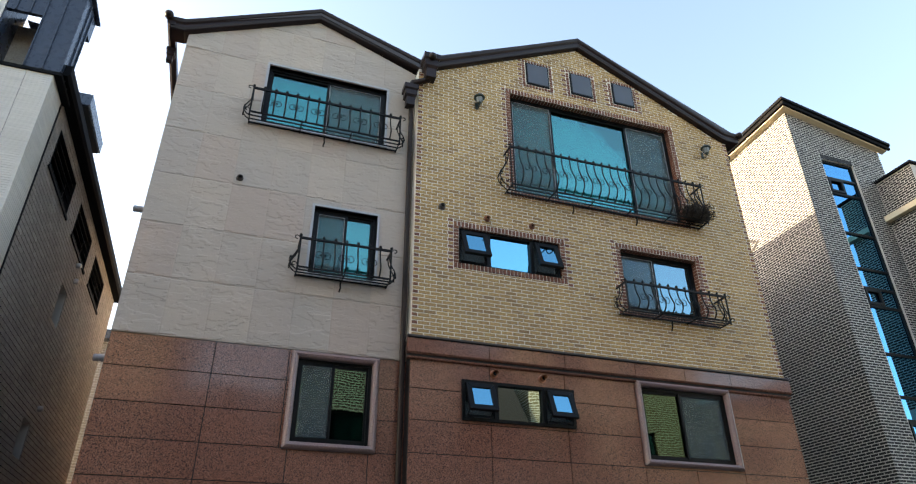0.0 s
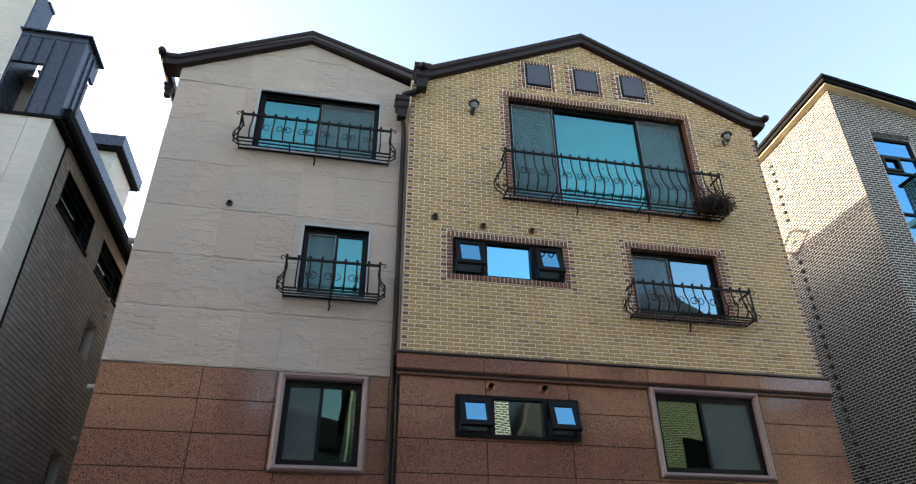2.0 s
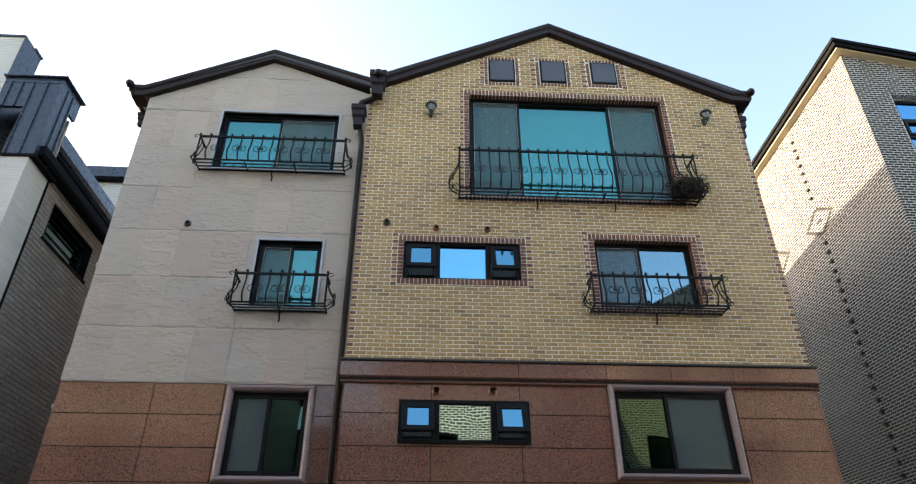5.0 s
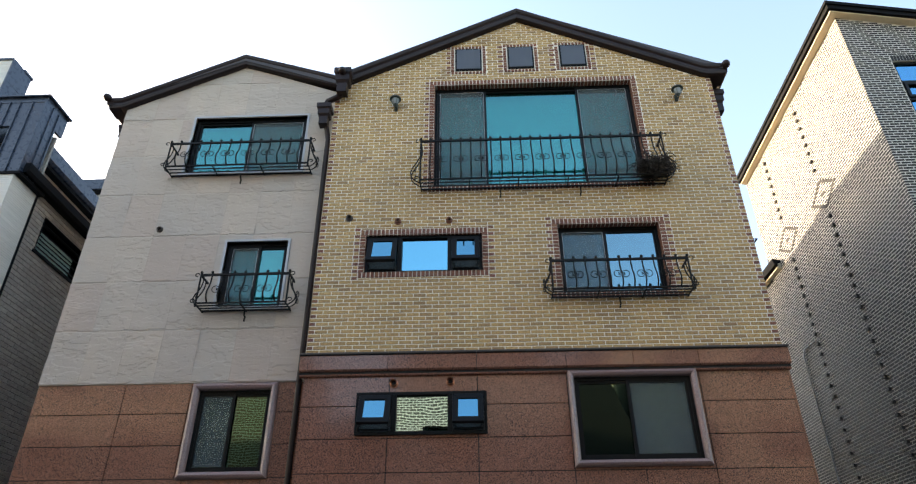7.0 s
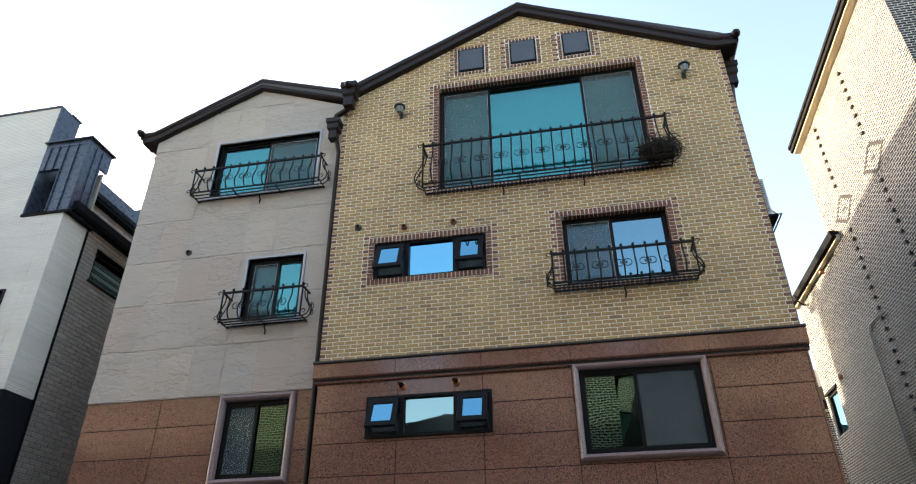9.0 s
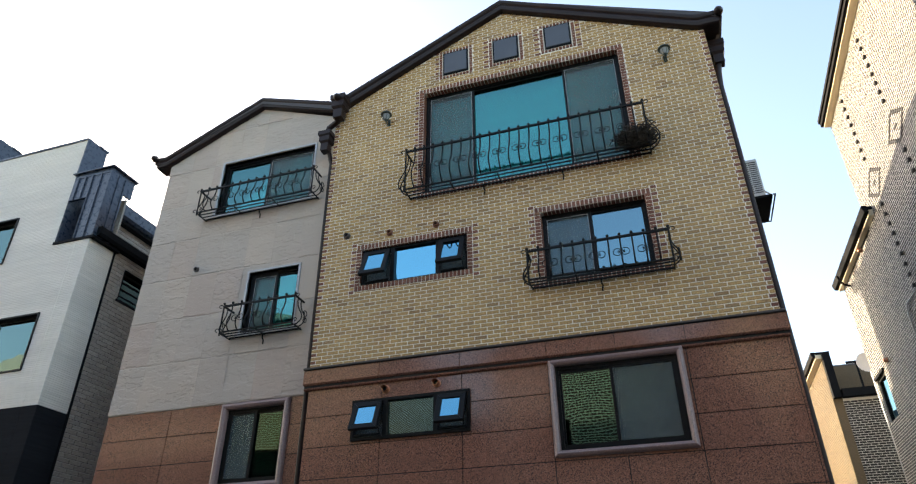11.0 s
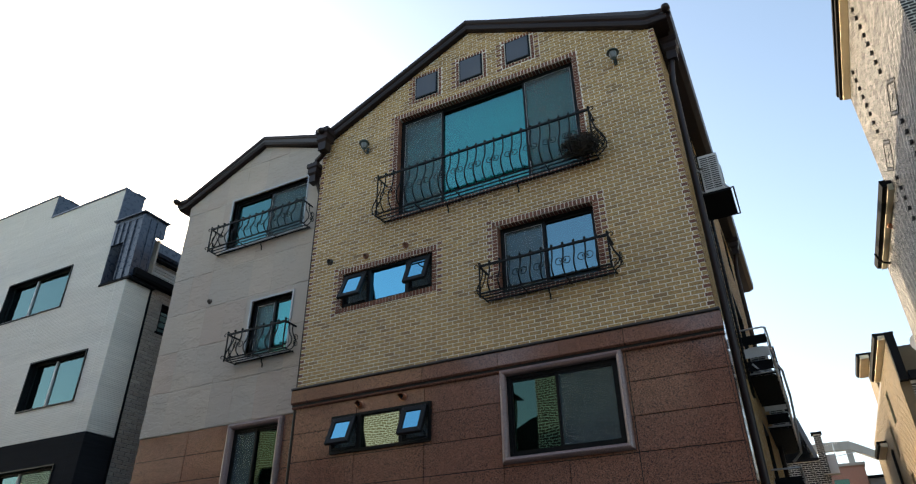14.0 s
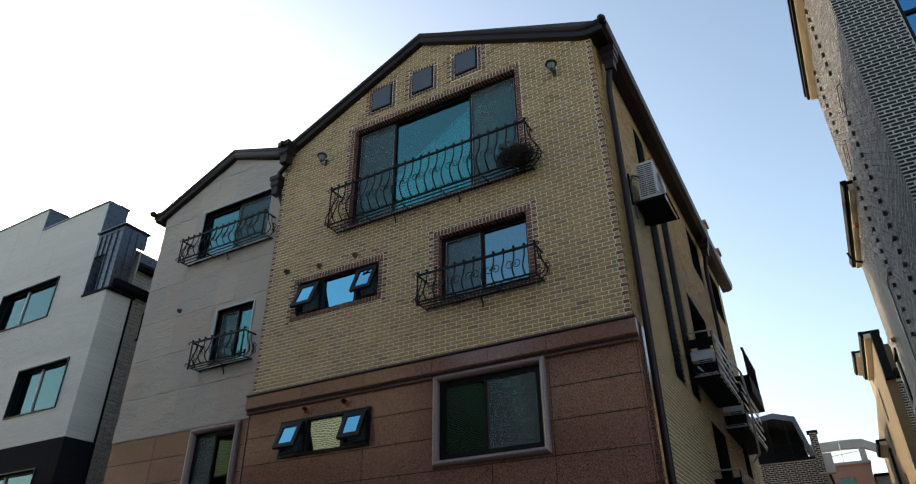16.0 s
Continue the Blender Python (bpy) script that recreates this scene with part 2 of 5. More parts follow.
YELLOW = brick_tone("yellow brick", (0.68, 0.445, 0.175), (0.53, 0.335, 0.13), (0.14, 0.084, 0.043), (0.30, 0.18, 0.082))
REDBRICK = brick_tone("dark red brick", (0.31, 0.115, 0.066), (0.22, 0.08, 0.05), (0.06, 0.032, 0.022), (0.36, 0.175, 0.08))
MORTAR = surface("cream mortar", (0.84, 0.79, 0.69), (0.74, 0.69, 0.60), 2.0, 140.0, (0.85, 0.95), 0.3, dirt=(0.55, 0.5, 0.42))
GREYBRICK = brick_tone("dark grey brick", (0.034, 0.032, 0.031), (0.024, 0.023, 0.023), (0.013, 0.013, 0.013), (0.055, 0.05, 0.047), (0.47, 0.57), 0.2)
WHITEMORTAR = surface("pale mortar", (0.58, 0.555, 0.51), (0.49, 0.465, 0.43), 2.0, 140.0, (0.85, 0.95), 0.3)
PALEBRICK = brick_tone("pale split brick", (0.47, 0.43, 0.375), (0.37, 0.34, 0.30), (0.15, 0.135, 0.122), (0.54, 0.50, 0.445))
WHITEBRICK = brick_tone("white brick", (0.66, 0.64, 0.60), (0.58, 0.56, 0.53), (0.42, 0.41, 0.39), (0.7, 0.68, 0.65))
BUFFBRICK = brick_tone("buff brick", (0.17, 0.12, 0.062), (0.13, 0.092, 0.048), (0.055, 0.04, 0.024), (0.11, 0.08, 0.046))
PINKBRICK = brick_tone("pink brick", (0.42, 0.24, 0.19), (0.34, 0.19, 0.15), (0.18, 0.1, 0.08), (0.48, 0.3, 0.23))
GRANITE = speckled("red granite", ((0.25, 0.108, 0.072), (0.185, 0.082, 0.058), (0.042, 0.027, 0.024), (0.325, 0.16, 0.112)), (0.07, 0.17), 115.0)
GRANITE_TRIM = speckled("mauve granite", ((0.25, 0.17, 0.16), (0.21, 0.14, 0.135), (0.15, 0.10, 0.10), (0.30, 0.21, 0.20)), (0.3, 0.42), 160.0)
JOINT = surface("dark joint", (0.012, 0.010, 0.009), (0.02, 0.016, 0.014), 3.0, 80.0, (0.8, 0.9), 0.1)
STONE = split_stone("riven sandstone")
STONEJOINT = surface("stone joint", (0.40, 0.34, 0.285), (0.34, 0.29, 0.245), 2.0, 90.0, (0.85, 0.95), 0.2)
BROWN = surface("dark brown metal", (0.015, 0.0085, 0.0085), (0.021, 0.012, 0.0118), 1.5, 30.0, (0.35, 0.5), 0.03, dirt=(0.016, 0.012, 0.011), gloss=0.25)
IRON = surface("black wrought iron", (0.004, 0.004, 0.0042), (0.007, 0.0066, 0.0066), 6.0, 120.0, (0.45, 0.6), 0.15, gloss=0.18)
BLACKFRAME = surface("black window frame", (0.004, 0.0046, 0.0052), (0.006, 0.0068, 0.0075), 2.0, 40.0, (0.35, 0.5), 0.02, gloss=0.14)
ALUMIN = surface("pale aluminium", (0.42, 0.42, 0.43), (0.34, 0.34, 0.35), 2.0, 60.0, (0.4, 0.55), 0.05, metal=0.3)
SLATEBLUE = surface("blue grey panel", (0.055, 0.062, 0.078), (0.07, 0.078, 0.095), 1.6, 50.0, (0.35, 0.5), 0.05, dirt=(0.11, 0.115, 0.125))
ANTHRA = surface("anthracite metal", (0.028, 0.038, 0.060), (0.036, 0.049, 0.075), 1.2, 10.0, (0.26, 0.3), 0.0)
BLACKMETAL = surface("black gutter metal", (0.005, 0.0055, 0.0065), (0.009, 0.0095, 0.011), 2.0, 40.0, (0.6, 0.75), 0.02, gloss=0.05)
CREAM = surface("cream painted soffit", (0.72, 0.63, 0.45), (0.66, 0.57, 0.41), 1.5, 60.0, (0.6, 0.75), 0.05, dirt=(0.5, 0.42, 0.3))
PANEL = surface("pale ceramic cladding", (0.74, 0.71, 0.645), (0.53, 0.51, 0.465), 1.0, 13.0, (0.55, 0.7), 0.7, (0.12, 0.12, 2.0), pieces=(0.63, 0.605, 0.55))
DARKPANEL = surface("charcoal cladding", (0.010, 0.011, 0.0135), (0.018, 0.0195, 0.023), 1.0, 13.0, (0.75, 0.9), 0.7, (0.12, 0.12, 2.0), gloss=0.04)
GLASS = glazing("blue green glass", (0.10, 0.30, 0.30), (0.38, 0.66, 0.78), 0.36)
TEALGLASS = glazing("teal glass", (0.18, 0.68, 0.66), (0.28, 0.68, 0.68), 0.26, 0.03)
DARKGLASS = glazing("dark green glass", (0.04, 0.14, 0.12), (0.30, 0.52, 0.43), 0.13, 0.035)
LOWGLASS = glazing("grey green glass", (0.05, 0.15, 0.13), (0.55, 0.78, 0.76), 0.42, 0.04)
PALEGLASS = glazing("grey glass", (0.3, 0.4, 0.42), (0.3, 0.5, 0.5), 0.3, 0.03)
BLUEGLASS = glazing("blue mirror glass", (0.03, 0.08, 0.16), (0.24, 0.7, 0.92), 0.62)
STAIRGLASS = glazing("deep blue stair glass", (0.015, 0.04, 0.08), (0.16, 0.52, 0.84), 0.5)
SCREEN = netting("grey insect screen", (0.13, 0.155, 0.155), 0.35)
BLIND = surface("pale blind", (0.78, 0.80, 0.80), (0.68, 0.71, 0.71), 1.0, 30.0, (0.7, 0.8), 0.05, (0.2, 1, 2.5))
PLASTER = surface("interior plaster", (0.32, 0.31, 0.29), (0.27, 0.26, 0.25), 1.0, 40.0, (0.85, 0.95), 0.05)
COPPER = surface("copper cap", (0.52, 0.24, 0.14), (0.38, 0.17, 0.10), 8.0, 60.0, (0.25, 0.4), 0.05, metal=0.9)
DARKPVC = surface("dark plastic pipe", (0.05, 0.04, 0.035), (0.07, 0.055, 0.05), 6.0, 60.0, (0.5, 0.65), 0.05)
LAMPGLASS = surface("frosted lamp glass", (0.20, 0.22, 0.22), (0.15, 0.17, 0.17), 10.0, 60.0, (0.15, 0.3), 0.05)
LAMPGREEN = surface("dark green lamp metal", (0.018, 0.03, 0.026), (0.03, 0.045, 0.04), 8.0, 70.0, (0.35, 0.5), 0.1)
TWIG = surface("dry twigs", (0.022, 0.017, 0.013), (0.04, 0.03, 0.022), 20.0, 90.0, (0.8, 0.95), 0.2)
ACWHITE = surface("grey white enamel", (0.55, 0.56, 0.57), (0.48, 0.49, 0.5), 3.0, 40.0, (0.4, 0.55), 0.03, dirt=(0.35, 0.34, 0.32))
STEEL = surface("galvanised steel", (0.45, 0.46, 0.47), (0.36, 0.37, 0.38), 5.0, 50.0, (0.3, 0.45), 0.05, metal=0.8)
ROOFTILE = surface("dark roof sheet", (0.035, 0.028, 0.027), (0.05, 0.04, 0.038), 1.5, 30.0, (0.45, 0.6), 0.1)
ASPHALT = surface("asphalt", (0.045, 0.045, 0.047), (0.06, 0.06, 0.06), 0.8, 120.0, (0.8, 0.95), 0.4)
PAVING = surface("concrete", (0.30, 0.29, 0.27), (0.24, 0.235, 0.22), 0.8, 70.0, (0.8, 0.95), 0.3, dirt=(0.2, 0.19, 0.18))

# ---------------------------------------------------------------- walls and pieces
def pierced(geo, axis, d0, d1, u0, u1, z0, z1, holes):
    """A wall slab between d0 and d1 with rectangular holes (u0, u1, z0, z1), split into blocks."""
    holes = [h for h in holes if h[0] < u1 - 1e-4 and h[1] > u0 + 1e-4 and h[2] < z1 - 1e-4 and h[3] > z0 + 1e-4]
    us = sorted({u0, u1, *[min(max(h[i], u0), u1) for h in holes for i in (0, 1)]})
    for a, b in zip(us, us[1:]):
        c = (a + b) / 2
        cuts = sorted((h[2], h[3]) for h in holes if h[0] < c < h[1])
        lo = z0
        for s, e in cuts + [(z1, z1)]:
            if min(s, z1) > lo + 1e-4:
                if axis == "y":
                    geo.box(a, b, d0, d1, lo, min(s, z1))
                else:
                    geo.box(d0, d1, a, b, lo, min(s, z1))
            lo = max(lo, e)
    return geo


def spot(axis, face, u, d, z):
    """A place on a wall: u along it, d out of its face."""
    return (u, face - d, z) if axis == "-y" else (face - d, u, z) if axis == "-x" else (face + d, u, z)


def piece_into(geo, axis, face, u0, u1, z0, z1, depth, lim=None, cut=0.004):
    za, zb = (min(z1, lim(u0)), min(z1, lim(u1))) if lim else (z1, z1)
    if min(za, zb) < z0 + 0.008:
        return
    p = [spot(axis, face, u0, -0.003, z0), spot(axis, face, u1, -0.003, z0), spot(axis, face, u1, -0.003, zb), spot(axis, face, u0, -0.003, za),
         spot(axis, face, u0 + cut, depth, z0 + cut), spot(axis, face, u1 - cut, depth, z0 + cut), spot(axis, face, u1 - cut, depth, zb - cut), spot(axis, face, u0 + cut, depth, za - cut)]
    geo.raw(p, [(4, 5, 6, 7), (0, 1, 5, 4), (1, 2, 6, 5), (2, 3, 7, 6), (3, 0, 4, 7)])


def brickwork(parent, axis, face, u0, u1, z0, z1, holes, mat, lim=None, length=0.194, height=0.055, gap=0.012, depth=0.008, singles=300,
              edge=None, edge_mat=None, seed=1, stuff="bricks"):
    """Running bond on a wall face. The first courses' whole bricks are objects of their own, the rest one mesh.
    edge: u values at which every other course ends in a short brick of edge_mat."""
    rnd = random.Random(seed)
    rest, ends = Geo(), Geo()
    one = Geo()
    piece_into(one, axis, 0.0, -length / 2, length / 2, -height / 2, height / 2, depth)
    me = bpy.data.meshes.new("brick")
    me.from_pydata(one.v, [], one.f)
    me.materials.append(mat)
    made, row, z = 0, 0, z0 + gap
    pitch = length + gap
    while z + height * 0.5 < z1:
        u = u0 - (pitch / 2 if row % 2 else 0)
        near = [h for h in holes if h[2] < z + height and h[3] > z]
        ends_at = list(edge or ()) + [q for h in near if len(h) > 4 for q in (h[0] - gap * 0.7, h[1] + gap * 0.7)]
        while u < u1:
            spans = [(max(u, u0), min(u + length, u1))]
            for h in near:
                spans = [s for a, b in spans for s in ((a, min(b, h[0] - gap * 0.7)), (max(a, h[1] + gap * 0.7), b)) if s[1] - s[0] > 0.012]
            for a, b in spans:
                if row % 2 and any(min(abs(a - e), abs(b - e)) < 0.004 for e in ends_at):
                    e = min(ends_at, key=lambda q: min(abs(a - q), abs(b - q)))
                    if b - a > 0.13:
                        m = a + 0.092 if abs(a - e) < 0.02 else b - 0.092
                        ra, rb = ((a, m - gap), (m, b)) if abs(b - e) < 0.02 else ((m + gap, b), (a, m))
                        piece_into(rest, axis, face, ra[0], ra[1], z, z + height, depth, lim)
                        a, b = rb
                    piece_into(ends, axis, face, a, b, z, z + height, depth, lim)
                    continue
                whole = b - a > length - 0.001 and (not lim or min(lim(a), lim(b)) > z + height)
                if whole and made < singles:
                    ob = new("brick", me)
                    ob.parent = parent
                    ob.location = spot(axis, face, (a + b) / 2, rnd.uniform(-0.0015, 0.0015), z + height / 2)
                    made += 1
                else:
                    piece_into(rest, axis, face, a, b, z, z + height, depth + rnd.uniform(-0.0015, 0.0015), lim)
            for h in near:
                a, b = max(u, u0, h[0]), min(u + length, u1, h[1])
                if b - a > 0.02 and h[3] < z + height - 0.014:
                    piece_into(rest, axis, face, a, b, h[3] + 0.004, z + height, depth, lim)
                if b - a > 0.02 and h[2] > z + 0.014:
                    piece_into(rest, axis, face, a, b, z, h[2] - 0.004, depth, lim)
            u += pitch
        row += 1
        z += height + gap
    tagged(add(stuff, rest, mat, parent), kind="stuff")
    if ends.v:
        tagged(add("quoin_brickwork", ends, edge_mat, parent), kind="stuff")


# ---------------------------------------------------------------- ground
ground = tagged(add("ground", Geo().box(-400, 400, -400, 400, -0.5, -0.12), PAVING), "bare grey concrete ground between the houses", "ground", kind="structure")
tagged(add("road", Geo().box(-60, 60, -1.2, 8.2, -0.11, 0.0), ASPHALT), "dark grey asphalt lane in front of the houses", "road", kind="structure")
for ya, yb in ((8.2, 9.9), (-2.4, -1.2)):
    tagged(add("pavement", Geo().box(-60, 60, ya, yb, -0.11, 0.12), PAVING), "grey concrete pavement with a raised kerb", "pavement", kind="structure")

# ---------------------------------------------------------------- the brick and stone house
house = thing("house", (0, 0, 0), "four-storey house with yellow brick, buff stone and red granite fronts", "house")
FB, FG, FS, FL = 10.0, 10.03, 10.24, 10.25    # faces: brick, granite, sandstone, granite beside
XL, XM, XR, YB = -1.32, 2.93, 10.21, 22.0
BIG, MID, SMALL, LOWW, LOWS = (4.86, 8.68, 8.50, 10.93), (6.99, 8.71, 6.36, 7.66), (3.73, 5.71, 6.81, 7.53), (7.01, 8.76, 3.74, 4.97), (3.77, 5.71, 4.14, 4.77)
LUP, LMD, LLO = (0.15, 2.36, 9.10, 10.46), (1.25, 2.33, 6.32, 7.60), (1.26, 2.40, 3.69, 4.94)
LOUV1, LOUV2 = (12.45, 13.1, 5.22, 10.65), (13.65, 14.35, 5.22, 10.65)
SIDE_HOLES = [LOUV1, LOUV2, (15.2, 17.2, 5.85, 7.97), (15.1, 16.6, 3.0, 5.1), (17.15, 18.5, 9.45, 10.68), (19.75, 21.5, 9.35, 10.68)]


def right_rake(x):
    return min(12.68 - 0.487 * (6.55 - x) if x < 6.55 else 12.68 - 0.487 * (x - 6.55), 12.68)


front = add("brick_front", pierced(Geo(), "y", FB, FB + 0.3, XM, XR, 5.38, 10.95, [BIG, MID, SMALL]).prism([(XM, 10.95), (XR, 10.95), (XR, 10.98), (10.03, 10.98), (6.55, 12.68), (3.10, 11.0), (XM, 11.0)], "y", FB, FB + 0.3), MORTAR, house)
side = add("side_wall", pierced(Geo(), "x", XR - 0.3, XR, FB + 0.3, YB, 0.0, 10.98, SIDE_HOLES), MORTAR, house)
stone_front = add("stone_front", pierced(Geo(), "y", FS + 0.01, FS + 0.3, XL, XM, 5.05, 10.5, [LUP, LMD]).prism([(XL, 10.5), (XM, 10.5), (XM, 11.05), (0.93, 11.84), (-1.0, 10.88), (XL, 10.7)], "y", FS + 0.01, FS + 0.3), STONEJOINT, house)
def blocks_of(geo):
    """The boxes of a pierced slab, one by one."""
    for k in range(len(geo.v) // 8):
        yield Geo().raw(geo.v[8 * k:8 * k + 8], [tuple(i - 8 * k for i in f) for f in geo.f if 8 * k <= f[0] < 8 * k + 8])


backing = list(blocks_of(pierced(pierced(Geo(), "y", FG + 0.019, FG + 0.3, XM, XR, 0.0, 5.38, [LOWW, LOWS]), "y", FL + 0.019, FL + 0.3, XL, XM, 0.0, 5.05, [LLO])))
base = add("granite_base", backing[0], JOINT, house)
for block in backing[1:]:
    add("backing_block", block, JOINT, base)
add("west_wall", Geo().box(XL, XL + 0.3, FS + 0.3, YB, 5.05, 10.6), STONEJOINT, house)
add("west_base", Geo().box(XL, XL + 0.3, FS + 0.3, YB, 0, 5.05), GRANITE, house)
add("rear_wall", Geo().box(XL + 0.3, XR - 0.3, YB - 0.3, YB, 0, 10.9), MORTAR, house)
for py in (19.6, 21.6):
    add("roof_pier", Geo().box(10.1, 10.45, py, py + 0.4, 11.0, 12.0), YELLOW, house)
    add("pier_cap", Geo().box(10.05, 10.5, py - 0.05, py + 0.45, 12.0, 12.08), PAVING, house)
for zf in (2.95, 5.75, 8.35):
    add("floor_slab", Geo().box(XL + 0.3, XR - 0.3, 10.6, YB - 0.3, zf - 0.2, zf), PLASTER, house)
add("partition", Geo().box(XL + 0.3, XR - 0.3, 13.8, 13.95, 0, 10.9), PLASTER, house)

# granite slabs
ZROWS = [5.05, 4.575, 4.095, 3.615, 3.135, 2.655, 2.175, 1.695, 1.2, 0.6, 0.0]


def slab(parent, face, x0, x1, z0, z1, holes, mat, thick=0.02, name="granite_slab", jitter=0.0):
    g = 0.0065
    h = 0.0012 if name == "stone_slab" else g
    g = 0.0025 if name == "stone_slab" else g
    geo = pierced(Geo(), "y", face - jitter, face + thick, x0 + h, x1 - h, z0 + g, z1 - g, holes)
    for block in blocks_of(geo):
        add(name, block, mat, parent)


def riven(geo, face, poly, holes, shift):
    """A split stone face over an outline (x0, x1, z0, top line): terraces with steep, wandering edges."""
    x0, x1, z0, top = poly
    nx, nz = max(2, round((x1 - x0) / 0.017)), 56
    rough = 0.35 + 0.8 * abs(math.sin(shift * 2.1))
    pts = []
    for i in range(nx + 1):
        x = x0 + (x1 - x0) * i / nx
        zt = top(x)
        for j in range(nz + 1):
            z = z0 + (zt - z0) * j / nz
            n = noise.noise((x * 1.1 + shift, z * 2.8 - shift, shift)) + 0.5 * noise.noise((x * 2.8 - shift, z * 7.0, shift * 2)) + 0.3 * noise.noise((x * 9, z * 20, shift))
            t = n * 2.6 + 0.4
            step = math.floor(t) + min(1.0, max(0.0, (t - math.floor(t) - 0.9) / 0.1))
            h = 0.014 + rough * (0.0045 * step + 0.002 * n) + 0.0007 * noise.noise((x * 22, z * 34, shift))
            edge = min(x - x0, x1 - x)
            chip = 0.009 if min(z - z0, zt - z) < 0.012 + 0.02 * noise.noise((x * 7.0 + shift, z0 * 3, 0.5)) else 0.0
            pts.append((x, face - max(0.004, h - chip) * (0.9 if edge < 0.004 else 1.0), z))
    m = nz + 1
    faces = []
    for i in range(nx):
        for j in range(nz):
            q = (i * m + j, (i + 1) * m + j, (i + 1) * m + j + 1, i * m + j + 1)
            cx, cz = (pts[q[0]][0] + pts[q[2]][0]) / 2, (pts[q[0]][2] + pts[q[2]][2]) / 2
            if not any(q4[0] < cx < q4[1] and q4[2] < cz < q4[3] for q4 in holes):
                faces.append(q)
    return geo.raw(pts, faces)


LOWFRAME, LEFTFRAME = (6.925, 8.845, 3.655, 5.055), (1.165, 2.495, 3.60, 5.03)
for i, (zt, zb) in enumerate(zip(ZROWS, ZROWS[1:])):
    zt2 = 5.10 if i == 0 else zt
    cols = [XM, 4.25, 5.575, 6.92, 8.885, XR] if 0 < i < 3 or i == 0 else [XM, 4.25, 5.575, 6.92, 7.91, 8.885, XR]
    for a, b in zip(cols, cols[1:]):
        slab(base, FG, a, b, zb, zt2, [LOWS, LOWFRAME], GRANITE)
    for a, b in zip([XL, 0.08, 1.13, XM] if i < 3 else [XL, 0.08, 1.25, 2.4, XM], [0.08, 1.13, XM] if i < 3 else [0.08, 1.25, 2.4, XM]):
        slab(base, FL, a, b, zb, zt, [LEFTFRAME], GRANITE)
# granite return on the side wall, and the cornice
for i, (zt, zb) in enumerate(zip([5.38] + ZROWS[1:], ZROWS[1:])):
    add("granite_slab", Geo().box(XR + 0.002, XR + 0.03, FG + 0.002, FG + 0.55, zb + 0.004, zt - 0.004), GRANITE, base)
cx = [2.86, 4.22, 5.57, 6.92, 7.93, 8.91, 10.27]
for a, b in zip(cx, cx[1:]):
    prof = [(FG, 5.10), (9.97, 5.10), (9.945, 5.125), (9.945, 5.34), (9.955, 5.35), (FG, 5.35)]
    add("cornice_slab", Geo().prism(prof, "x", a + 0.004, b - 0.004), GRANITE, base)
    lip = [(FG, 5.352), (9.925, 5.352), (9.915, 5.362), (9.915, 5.385), (9.925, 5.392), (FG, 5.392)]
    add("cornice_lip", Geo().prism(lip, "x", a + 0.001, b - 0.001), ROOFTILE, base)
add("cornice_groove", Geo().box(2.87, 10.26, 9.99, FG, 5.055, 5.10), JOINT, base)
add("cornice_bead", Geo().prism([(FG, 5.02), (9.985, 5.03), (9.975, 5.045), (9.985, 5.058), (FG, 5.06)], "x", 2.87, 10.255), GRANITE, base)

# sandstone slabs, 0.6 x 0.9, each a little out of line
xs = [XL, -0.71, -0.11, 0.49, 1.09, 1.69, 2.29, XM - 0.02]
zs = [5.05, 5.95, 6.85, 7.75, 8.65, 9.55, 10.45, 11.35, 12.0]


def left_rake(x):
    return 11.84 - 0.49 * (0.93 - x) if x < 0.93 else 11.84 - 0.41 * (x - 0.93)


for zr, (z0, z1) in enumerate(zip(zs, zs[1:])):
    for x0, x1 in zip(xs, xs[1:]):
        if z1 <= 10.46:
            add("stone_slab", riven(Geo(), FS + 0.004, (x0 + 0.0012, x1 - 0.0012, z0 + 0.002, lambda x, zz=z1: zz - 0.002), [(0.11, 2.40, 9.06, 10.5), (1.21, 2.37, 6.28, 7.64)], x0 * 3.7 + z0 * 5.3), STONE, stone_front)
        else:
            if max(left_rake(x0), left_rake(x1)) > z0 + 0.05:
                add("stone_slab", riven(Geo(), FS + 0.004, (x0 + 0.0012, x1 - 0.0012, z0 + 0.002, lambda x, za=z0, zz=z1: max(za + 0.004, min(zz - 0.002, left_rake(x)))), [], x0 * 3.7 + z0 * 5.3), STONE, stone_front)

# ---------------------------------------------------------------- roof of the house
FASC = [(-0.0, 0.0), (-0.035, 0.02), (-0.05, 0.075), (-0.045, 0.13), (-0.075, 0.165), (-0.085, 0.2), (-0.085, 0.235), (-0.06, 0.245), (0.30, 0.245), (0.30, 0.0)]


def rake_board(geo, xz, y):
    """A moulded board swept along x-z points: profile (out, up), out towards -y."""
    n = len(FASC)
    verts = [(x, y + o, z + u) for x, z in xz for o, u in FASC]
    faces = [(i * n + k, i * n + (k + 1) % n, (i + 1) * n + (k + 1) % n, (i + 1) * n + k) for i in range(len(xz) - 1) for k in range(n)]
    faces += [tuple(range(n)), tuple(range((len(xz) - 1) * n, len(xz) * n))]
    return geo.raw(verts, faces)


